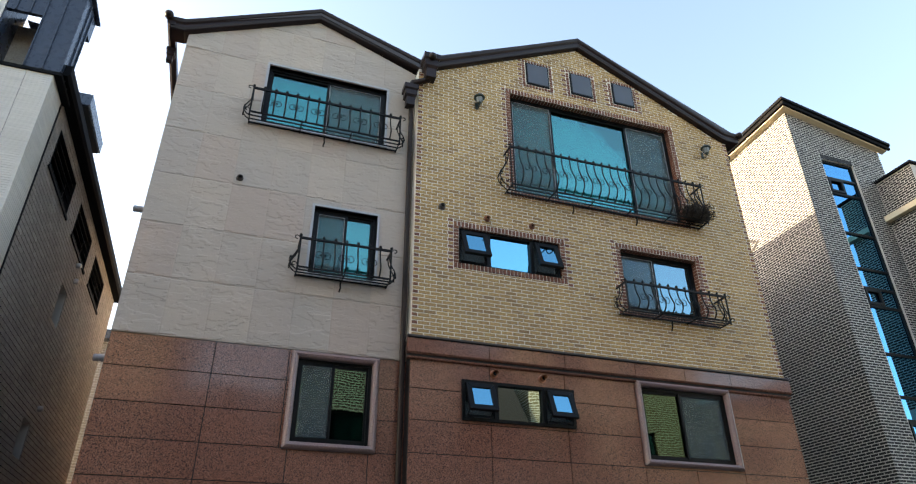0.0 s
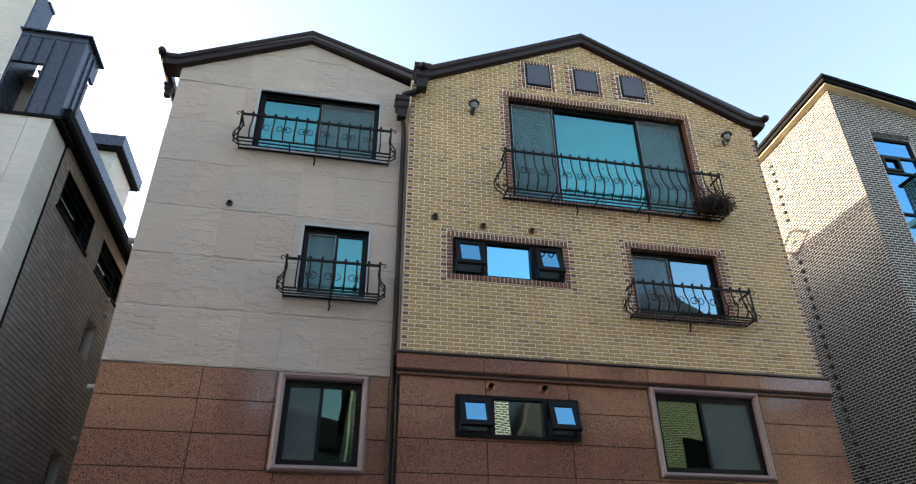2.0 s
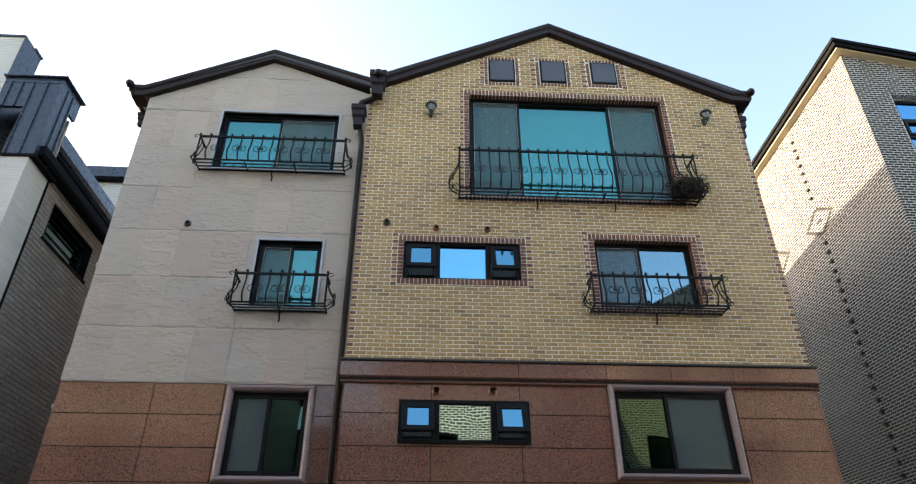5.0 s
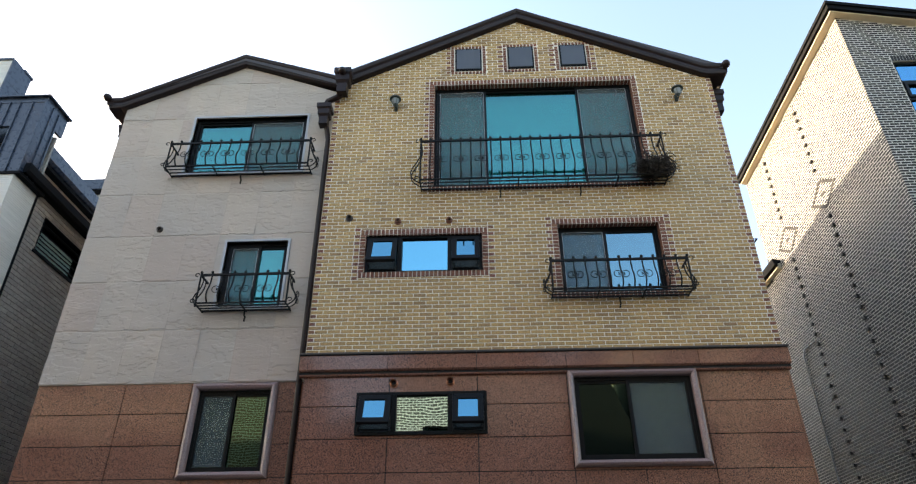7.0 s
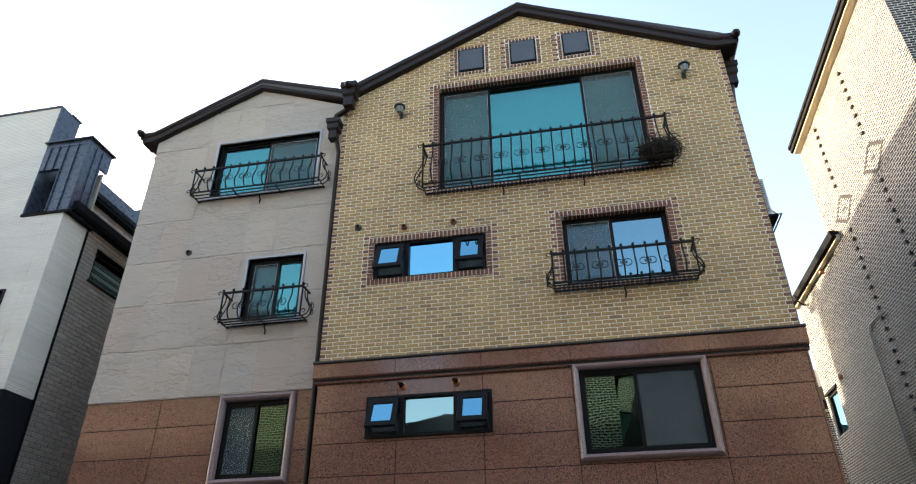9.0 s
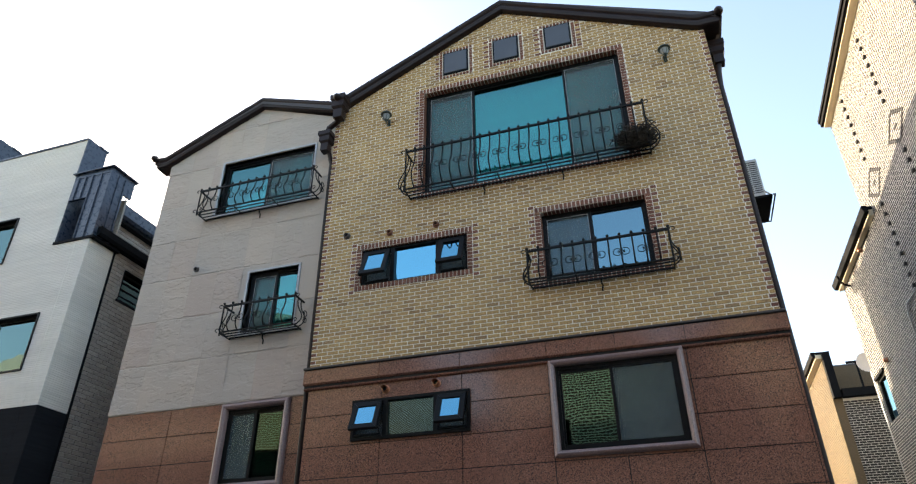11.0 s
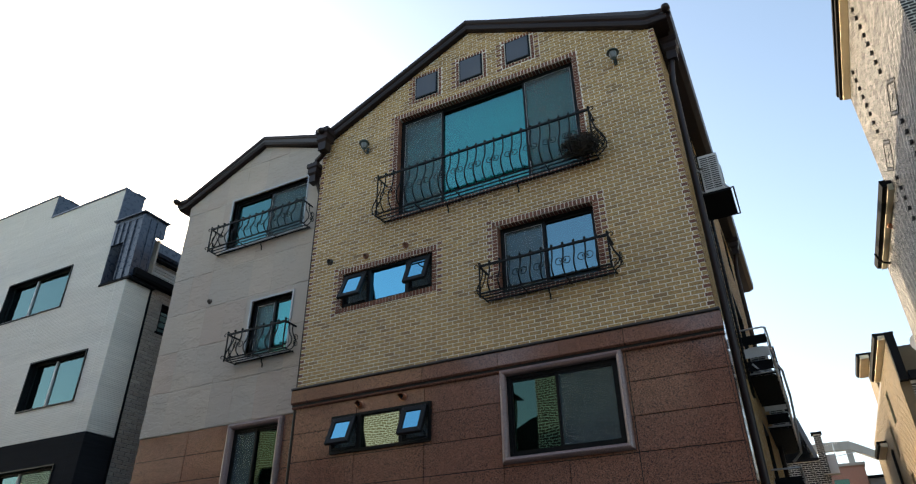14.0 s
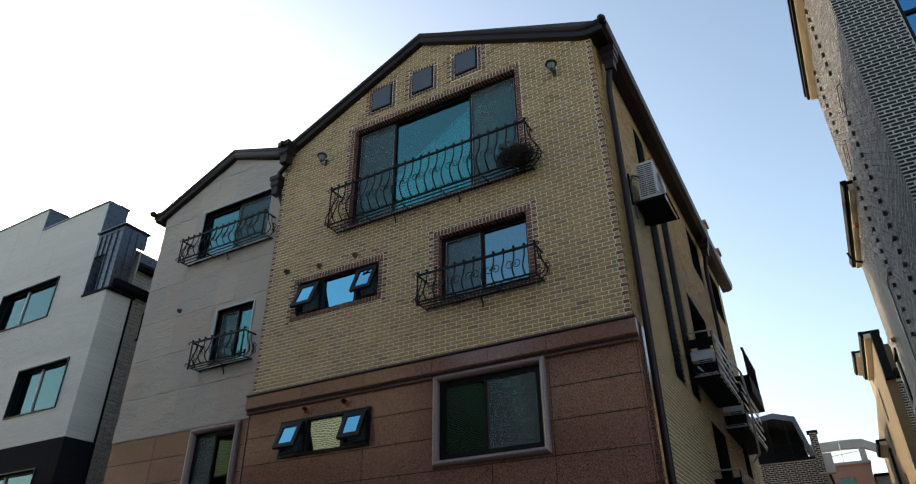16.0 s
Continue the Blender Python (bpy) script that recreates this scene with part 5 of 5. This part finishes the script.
EA, EF, EE = RX - 0.17, RY - 0.17, 17.52
add("soffit", tilted(Geo().box(EA, RX, EF, 17.75, -0.03, 0.13)), CREAM, dark)
add("soffit", tilted(Geo().box(RX + 0.002, EE, EF, RY - 0.002, -0.03, 0.13)), CREAM, dark)
for lo, hi, out in ((0.0, 0.11, 0.07), (0.11, 0.2, 0.11)):
    add("gutter", tilted(Geo().box(EA - out, EA - 0.002, EF - out, 17.77, lo, hi)), BLACKMETAL, dark)
    add("gutter", tilted(Geo().box(EA, EE + 0.07, EF - out, EF - 0.002, lo, hi)), BLACKMETAL, dark)
add("eave_cap", tilted(Geo().box(EA + 0.002, EE, EF + 0.002, 17.76, 0.132, 0.17)), BLACKMETAL, dark)
boxed_eave(RX, 18, 17.05, 21.6, 10.42, 0.13, dark, ("x-",))
add("rain_spout", Geo().tube([(13.82, 20.6, 10.5), (13.86, 20.65, 10.36), (13.96, 20.7, 10.24), (14.12, 20.75, 10.2)], 0.03, 8), BLACKMETAL, dark, smooth=True)
add("rain_pipe", Geo().tube([(RX - 0.01, 16.2, 7.95), (RX - 0.04, 16.25, 7.97), (RX - 0.04, 17.0, 8.0), (RX - 0.04, 17.15, 7.85), (RX - 0.04, 17.2, 0.1)], 0.02, 8), STEEL, dark, smooth=True)
for (y, z) in ((19.8, 7.6), (18.8, 10.35), (17.6, 4.2)):
    add("vent_cap", Geo().lathe([(0.07, 0.0), (0.07, -0.05), (0.04, -0.1), (0.01, -0.11)], (RX, y, z), "x", 10), COPPER, dark, smooth=True)
# projecting brick rows, each broken by a stepped diamond of raised bricks
for yc in (14.1, 16.3):
    z = 3.0
    while z < 13.5:
        if not 10.3 < z < 11.35:
            add("projecting_brick", Geo().box(RX - 0.06, RX, yc - 0.045, yc + 0.045, z, z + 0.06), GREYBRICK, dside)
        z += 0.268
    for k in range(-5, 6):
        half = 0.58 * (1 - abs(k) / 5.6)
        for s in (-1, 1):
            add("raised_brick", Geo().box(RX - 0.02, RX, yc + s * half - 0.055, yc + s * half + 0.055, 10.86 + 0.067 * k, 10.86 + 0.067 * k + 0.055), GREYBRICK, dside)
    add("raised_brick", Geo().box(RX - 0.02, RX, yc - 0.09, yc + 0.09, 10.86, 10.915), GREYBRICK, dside)
# the tall stair window
x0, x1, z0, z1 = RWIN
w = add("stair_window", Geo().ring(x0, x1, z0, z1, 0.06, RY + 0.05, RY + 0.15), BLACKFRAME, dark)
z = z1 - 0.06
k = 0
while z > 2.0:
    hgt = (0.55, 0.5, 1.25, 1.05)[k % 4]
    pane_of(w, x0 + 0.06, x1 - 0.06, z - hgt + 0.06, z, RY + 0.09, STAIRGLASS)
    add("transom", Geo().box(x0 + 0.06, x1 - 0.06, RY + 0.05, RY + 0.15, z - hgt, z - hgt + 0.06), BLACKFRAME, w)
    if k % 4 == 1:
        xm = (x0 + x1) / 2
        add("vent_sash", Geo().ring(x0 + 0.07, xm, z - hgt + 0.07, z - 0.01, 0.06, RY + 0.02, RY + 0.07), BLACKFRAME, w)
        add("transom", Geo().box(xm, xm + 0.05, RY + 0.05, RY + 0.15, z - hgt + 0.06, z), BLACKFRAME, w)
    z -= hgt
    k += 1
g = Geo()
n = 17
for k in range(n):
    a = x0 + (x1 - x0) * k / n
    piece_into(g, "-y", RY, a + 0.006, a + (x1 - x0) / n - 0.006, z1 + 0.004, z1 + 0.16, 0.012)
tagged(add("soldier_bricks", g, GREYBRICK, dfront), kind="stuff")
# window low on the side wall
w = add("side_window", Geo().box(RX + 0.04, RX + 0.12, 20.4, 20.46, 6.3, 7.5).box(RX + 0.04, RX + 0.12, 21.24, 21.3, 6.3, 7.5).box(RX + 0.04, RX + 0.12, 20.46, 21.24, 6.3, 6.36).box(RX + 0.04, RX + 0.12, 20.46, 21.24, 7.44, 7.5), BLACKFRAME, dark)
add("pane", Geo().box(RX + 0.08, RX + 0.086, 20.45, 21.25, 6.35, 7.45), GLASS, w)
add("window_head", Geo().box(RX - 0.05, RX + 0.04, 20.35, 21.35, 7.5, 7.58), BLACKMETAL, w)
# the wing that stands forward beside the tower
wing = add("wing", Geo().box(16.8, 24, 10.35, 16, 0, 12.13), WHITEMORTAR, dark)
add("wing_cap", Geo().box(16.73, 24, 10.28, 16, 12.13, 12.2), BLACKMETAL, dark)
add("wing_band", Geo().box(16.62, 16.8, 10.2, 11.415, 10.86, 11.02), CREAM, dark)

# ---------------------------------------------------------------- farther houses along the gap
far = thing("buff_brick_house", (0, 0, 0), "buff brick house with dark brick front and black eaves", "house")
far.location = (-0.03, 0.9, -0.05)
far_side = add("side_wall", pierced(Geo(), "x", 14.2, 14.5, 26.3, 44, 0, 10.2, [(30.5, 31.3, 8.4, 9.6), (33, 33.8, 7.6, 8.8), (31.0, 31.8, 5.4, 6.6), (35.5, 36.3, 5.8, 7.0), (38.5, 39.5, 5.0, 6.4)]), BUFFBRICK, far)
far_front = add("front_wall", Geo().box(14.5, 20, 26.3, 26.6, 0, 9.0), WHITEMORTAR, far)
add("rear_walls", Geo().box(14.5, 20, 43.7, 44, 0, 10.2).box(19.7, 20, 26.6, 43.7, 0, 10.2), BUFFBRICK, far)
add("roof", Geo().box(14.2, 20, 27.4, 44, 10.2, 10.3), ROOFTILE, far)
add("tower", Geo().box(14.25, 17, 33.5, 36, 10.3, 11.8), BUFFBRICK, far)
add("parapet", Geo().box(14.5, 20, 26.0, 26.29, 8.72, 9.0), BLACKMETAL, far)
add("upper_wall", Geo().box(14.5, 20, 27.3, 27.5, 8.9, 10.2), BUFFBRICK, far)
for x in (15.2, 16.2, 17.2, 18.2):
    add("parapet_post", Geo().box(x, x + 0.06, 26.05, 26.11, 9.0, 9.9), BLACKMETAL, far)
add("parapet_rail", Geo().box(14.9, 20, 26.05, 26.11, 9.9, 9.98), BLACKMETAL, far)
boxed_eave(14.2, 20, 26.2, 31.5, 10.22, 0.22, far, ("x-",))
boxed_eave(14.25, 17, 33.2, 36.2, 11.8, 0.35, far, ("x-",))
boxed_eave(14.2, 20, 36.8, 40, 8.7, 0.3, far, ("x-",))
add("gable_front", Geo().box(14.2, 14.46, 26.05, 26.3, 8.72, 10.4), BLACKMETAL, far)
add("rain_pipe", Geo().tube([(14.16, 35.0, 8.2), (14.12, 35.0, 8.1), (14.12, 35.0, 0.1)], 0.06, 8), BLACKMETAL, far, smooth=True)
for a, b, c, d in ((30.5, 31.3, 8.4, 9.6), (33, 33.8, 7.6, 8.8), (31.0, 31.8, 5.4, 6.6), (35.5, 36.3, 5.8, 7.0), (38.5, 39.5, 5.0, 6.4)):
    add("window", Geo().box(14.32, 14.36, a, b, c, d), BLUEGLASS, far)
dish = thing("satellite_dish", (14.6, 23.3, 8.3), "white satellite dish on a thin mast", "dish")
add("mast", Geo().tube([(0, 0, -8.42), (0, 0, 0.6), (-0.1, 0, 2.0)], 0.025, 6), STEEL, dish)
add("reflector", Geo().lathe([(0.01, 0.06), (0.15, 0.04), (0.3, -0.02), (0.31, -0.03), (0.15, 0.03), (0.01, 0.05)], (-0.05, -0.1, 0.35), "y", 16), ACWHITE, dish, smooth=True)

back = thing("dark_brick_cottage", (0, 0, 0), "low dark brick house with a gable roof and chimney", "house")
back_wall = add("wall", Geo().box(8.8, 11.45, 35, 43, 0, 7.85), WHITEMORTAR, back)
add("coping", Geo().box(8.7, 11.55, 34.93, 43, 7.85, 7.97), BLACKMETAL, back)
add("attic", Geo().prism([(7.5, 7.97), (10.95, 7.97), (10.6, 9.6), (9.8, 9.9), (7.5, 9.6)], "y", 37.6, 43), BLACKMETAL, back)
add("attic_roof", Geo().prism([(7.3, 9.75), (9.8, 10.05), (10.6, 9.8), (11.1, 7.9), (11.25, 7.95), (10.75, 10.02), (9.85, 10.3), (7.3, 9.95)], "y", 36, 43), SLATEBLUE, back)
for x, zt in ((9.4, 9.95), (10.2, 9.9), (10.75, 9.2)):
    add("attic_post", Geo().box(x, x + 0.09, 36.1, 36.2, 7.97, zt), BLACKMETAL, back)
for z in (8.4, 8.8):
    add("attic_rail", Geo().tube([(8.9, 36.05, z), (11.0, 36.05, z)], 0.02, 6), BLACKMETAL, back)
chim = add("chimney", Geo().box(11.2, 11.5, 34.6, 34.9, 7.2, 8.88), WHITEMORTAR, back)
add("chimney_cap", Geo().box(11.12, 11.56, 34.55, 34.95, 8.88, 8.98), BLACKMETAL, chim)
add("vent_box", Geo().box(11.46, 11.85, 34.7, 35.2, 7.2, 8.0), ALUMIN, back)
pink = thing("pink_brick_house", (0, 0, 0), "pink brick house with a flat concrete roof edge", "house")
add("wall", Geo().box(11.3, 13.45, 46, 52, 0, 9.4), PINKBRICK, pink)
add("roof_edge", Geo().box(11.2, 13.52, 45.9, 52, 9.4, 9.55), PAVING, pink)
add("window", Geo().box(11.75, 12.5, 45.96, 46.0, 7.4, 8.7), DARKGLASS, pink)
add("annex", Geo().box(13.55, 17, 47, 52, 0, 8.8), PAVING, pink)
add("annex_edge", Geo().box(13.5, 17.1, 46.9, 52, 8.8, 8.95), BLACKMETAL, pink)
add("annex_window", Geo().box(13.8, 15.6, 46.96, 47.0, 7.4, 8.3), GLASS, pink)
arch = thing("concrete_arch", (0, 0, 0), "long pale concrete arched beam on a roof", "beam")
add("beam", Geo().raw([(x, y, z + h) for x, z in ((5, 13.0), (8, 13.4), (10.5, 13.6), (12.5, 13.65), (13.7, 13.6), (14.36, 13.26), (15.1, 12.83), (17.5, 11.6)) for y, h in ((60, -0.62), (60, 0), (60.6, 0), (60.6, -0.62))],
    [(i * 4 + k, i * 4 + (k + 1) % 4, i * 4 + 4 + (k + 1) % 4, i * 4 + 4 + k) for i in range(7) for k in range(4)]), PAVING, arch)
for x in (10.4, 13.35):
    add("post", Geo().box(x, x + 0.42, 60.05, 60.55, 0.0, 13.1), PAVING, arch)
ant = thing("roof_antenna", (12.2, 47, 9.55), "thin metal roof antenna", "antenna")
add("mast", Geo().tube([(0, 0, 0), (0, 0, 1.5)], 0.025, 5), STEEL, ant)
add("boom", Geo().tube([(-1.1, 0, 0.5), (1.1, 0, 0.75)], 0.02, 5), STEEL, ant)
for k in range(6):
    add("element", Geo().tube([(-0.35 + 0.12 * k, -0.25, 1.3 + 0.02 * k), (-0.35 + 0.12 * k, 0.25, 1.3 + 0.02 * k)], 0.012, 4), STEEL, ant)

rear = thing("rear_brick_house", (0, 0, 0), "pale brick house behind with a flat dark eave", "house")
rear_wall = add("wall", Geo().box(-12, -1.5, 24.0, 30, 0, 9.5), WHITEMORTAR, rear)
add("eave", Geo().box(-12.4, -1.2, 23.6, 30.4, 9.5, 9.8), ANTHRA, rear)
pent = add("penthouse", Geo().box(-9.0, -4.42, 16.45, 18.2, 9.42, 13.15), WHITEMORTAR, pale)
add("penthouse_eave", Geo().box(-9.3, -4.2, 16.2, 18.4, 13.15, 13.5), ANTHRA, pale)
add("penthouse_soffit", Geo().box(-9.25, -4.25, 16.25, 18.35, 13.1, 13.148), BLACKMETAL, pale)

# ---------------------------------------------------------------- an added block, hidden by the front house, to shade the passage
behind = thing("back_house", (0, 0, 0), "plain unseen buff brick block that shades the passage", "house")
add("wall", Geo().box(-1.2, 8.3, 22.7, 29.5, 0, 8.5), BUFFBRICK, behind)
add("roof", Geo().box(-1.3, 8.35, 22.6, 29.6, 8.5, 8.62), ROOFTILE, behind)

# ---------------------------------------------------------------- the houses across the lane
def opposite(x0, x1, top, ridge, mat, label, yw=-2.6):
    h = thing("opposite_house", (0, 0, 0), label, "house", "houses across the lane")
    rows = [(zz, zz + 1.3) for zz in (3.6, 6.4, 9.2) if zz + 1.6 < top]
    holes = [(x0 + 0.9 + k * 2.9, x0 + 2.6 + k * 2.9, a, b) for a, b in rows for k in range(int((x1 - x0 - 1.0) / 2.9))]
    wall = add("wall", pierced(Geo(), "y", yw - 0.3, yw, x0, x1, 0, top, holes), mat, h)
    add("rear_walls", Geo().box(x0, x0 + 0.3, yw - 9, yw - 0.3, 0, top).box(x1 - 0.3, x1, yw - 9, yw - 0.3, 0, top).box(x0 + 0.3, x1 - 0.3, yw - 9, yw - 8.7, 0, top), mat, h)
    xm = (x0 + x1) / 2
    add("roof", Geo().prism([(x0 - 0.3, top), (x1 + 0.3, top), (xm, ridge)], "y", yw - 9.3, yw + 0.35), ROOFTILE, h)
    for a, b, c, d in holes:
        w = add("window", Geo().ring(a, b, c, d, 0.06, yw - 0.16, yw - 0.06), BLACKFRAME, h)
        pane_of(w, a + 0.06, b - 0.06, c + 0.06, d - 0.06, yw - 0.12, DARKGLASS)
    return wall


def course_stuff(name, a, b, mortar):
    """Plain brick courses for walls seen only as reflections."""
    m, nt, bsdf = nodes_of(name)
    g = nt.nodes.new("ShaderNodeNewGeometry")
    mp = nt.nodes.new("ShaderNodeMapping")
    mp.inputs["Rotation"].default_value = (radians(-90), 0, 0)
    nt.links.new(g.outputs["Position"], mp.inputs["Vector"])
    bt = lay(nt, "ShaderNodeTexBrick", Scale=1.0)
    for key, v in (("Color1", (*a, 1)), ("Color2", (*b, 1)), ("Mortar", (*mortar, 1)), ("Mortar Size", 0.014), ("Brick Width", 0.23), ("Row Height", 0.09)):
        bt.inputs[key].default_value = v
    nt.links.new(mp.outputs[0], bt.inputs["Vector"])
    nt.links.new(bt.outputs["Color"], bsdf.inputs["Base Color"])
    bsdf.inputs["Roughness"].default_value = 0.85
    return m


OPP_DARK = course_stuff("dark courses", (0.05, 0.05, 0.05), (0.075, 0.072, 0.07), (0.7, 0.69, 0.66))
OPP_YELLOW = course_stuff("yellow courses", (0.25, 0.19, 0.10), (0.18, 0.135, 0.075), (0.66, 0.62, 0.54))
left = thing("neighbour_house", (0, 0, 0), "plain pale house farther along the lane", "house")
add("wall", Geo().box(-42, -16.6, 10.2, 20, 0, 14.6), PALEBRICK, left)
add("roof", Geo().box(-42.2, -16.4, 10.0, 20.2, 14.6, 14.8), ROOFTILE, left)
# added out of view: keeps bright sky out of the left granite's reflection
opposite(-27, -14.4, 11.0, 13.2, OPP_DARK, "dark brick house added down the lane to block reflected sky")
opposite(-14, -1.7, 11.6, 13.7, OPP_YELLOW, "yellow brick house with a gable roof across the lane")
opposite(2.75, 8.2, 9.8, 11.6, OPP_DARK, "dark brick house with pale joints across the lane")
opposite(8.35, 10.75, 6.4, 10.4, OPP_DARK, "low dark brick house with a steep roof across the lane")
opposite(10.9, 18.5, 11.4, 13.8, OPP_YELLOW, "tall yellow brick house beside another across the lane")
opposite(19.2, 28, 9.0, 10.5, OPP_YELLOW, "yellow brick house at the end of the row")
opposite(-6.5, 7.2, 9.2, 11.0, OPP_DARK, "dark house behind the gap between two houses", -12.5)
opposite(7.6, 15.5, 12.4, 14.4, OPP_DARK, "tall dark house behind the row", -12.5)

# ---------------------------------------------------------------- bricks of the walls
brickwork(front, "-y", FB, XM, XR, 5.39, 12.7, field_holes, YELLOW, right_rake, edge=(XM, XR), edge_mat=REDBRICK, seed=3)
brickwork(side, "+x", XR, FG + 0.56, YB, 2.0, 10.95, SIDE_HOLES, YELLOW, depth=0.004, singles=200, seed=4)
brickwork(side, "+x", XR, FB + 0.005, FG + 0.55, 5.39, 10.95, [], YELLOW, singles=0, edge=(FB + 0.005,), edge_mat=REDBRICK, seed=6)
brickwork(dside, "-x", RX, RY, 21.5, 3.0, 10.42, RH, GREYBRICK, height=0.051, gap=0.016, depth=0.004, length=0.19, singles=150, seed=7)
brickwork(dside, "-x", RX, RY, 17.75, 10.43, 14.1, [], GREYBRICK, lambda y: tower_top(RX, y) - 0.04, height=0.051, gap=0.016, depth=0.004, length=0.19, singles=150, seed=8)
brickwork(dfront, "-y", RY, RX, 17.35, 3.0, 14.1, [(RWIN[0], RWIN[1], RWIN[2], RWIN[3] + 0.17)], GREYBRICK, lambda x: tower_top(x, RY) - 0.04, height=0.051, gap=0.016, depth=0.004, length=0.19, singles=300, seed=9)
brickwork(wing, "-x", 16.8, 10.35, 11.41, 6.0, 12.12, [], GREYBRICK, height=0.051, gap=0.016, depth=0.004, length=0.19, singles=0, seed=10)
brickwork(pside, "+x", PX - 0.02, 10.99, 19.9, 2.5, 9.4, PS, PALEBRICK, length=0.3, height=0.085, gap=0.008, depth=0.02, singles=300, seed=12)
brickwork(far_front, "-y", 26.3, 14.5, 20, 4.0, 8.6, [], GREYBRICK, length=0.22, height=0.07, gap=0.014, singles=0, seed=13)
brickwork(rear_wall, "-y", 24.0, -6, -1.5, 3.0, 9.5, [], PALEBRICK, length=0.22, height=0.07, gap=0.012, singles=0, seed=14)
brickwork(pent, "-y", 16.45, -9.0, -4.42, 10.5, 13.1, [], WHITEBRICK, length=0.22, height=0.07, gap=0.014, singles=0, seed=15)
brickwork(pent, "+x", -4.42, 16.45, 18.2, 10.5, 13.1, [], WHITEBRICK, length=0.22, height=0.07, gap=0.014, singles=0, seed=16)
brickwork(back_wall, "-y", 35.0, 8.8, 11.45, 3.0, 7.85, [], GREYBRICK, length=0.22, height=0.07, gap=0.016, singles=0, seed=17)
brickwork(chim, "-y", 34.6, 11.2, 11.5, 7.2, 8.88, [], GREYBRICK, length=0.22, height=0.07, gap=0.016, singles=0, seed=18)
brickwork(upper, "+x", -3.85, 11.02, 16.44, 9.5, 10.44, [], PALEBRICK, length=0.3, height=0.085, gap=0.008, depth=0.02, singles=0, seed=19)
brickwork(far_side, "-x", 14.2, 26.3, 44, 3.0, 10.15, [(30.5, 31.3, 8.4, 9.6), (33, 33.8, 7.6, 8.8), (31.0, 31.8, 5.4, 6.6), (35.5, 36.3, 5.8, 7.0), (38.5, 39.5, 5.0, 6.4)], BUFFBRICK, length=0.22, height=0.065, gap=0.016, depth=0.012, singles=0, seed=21)
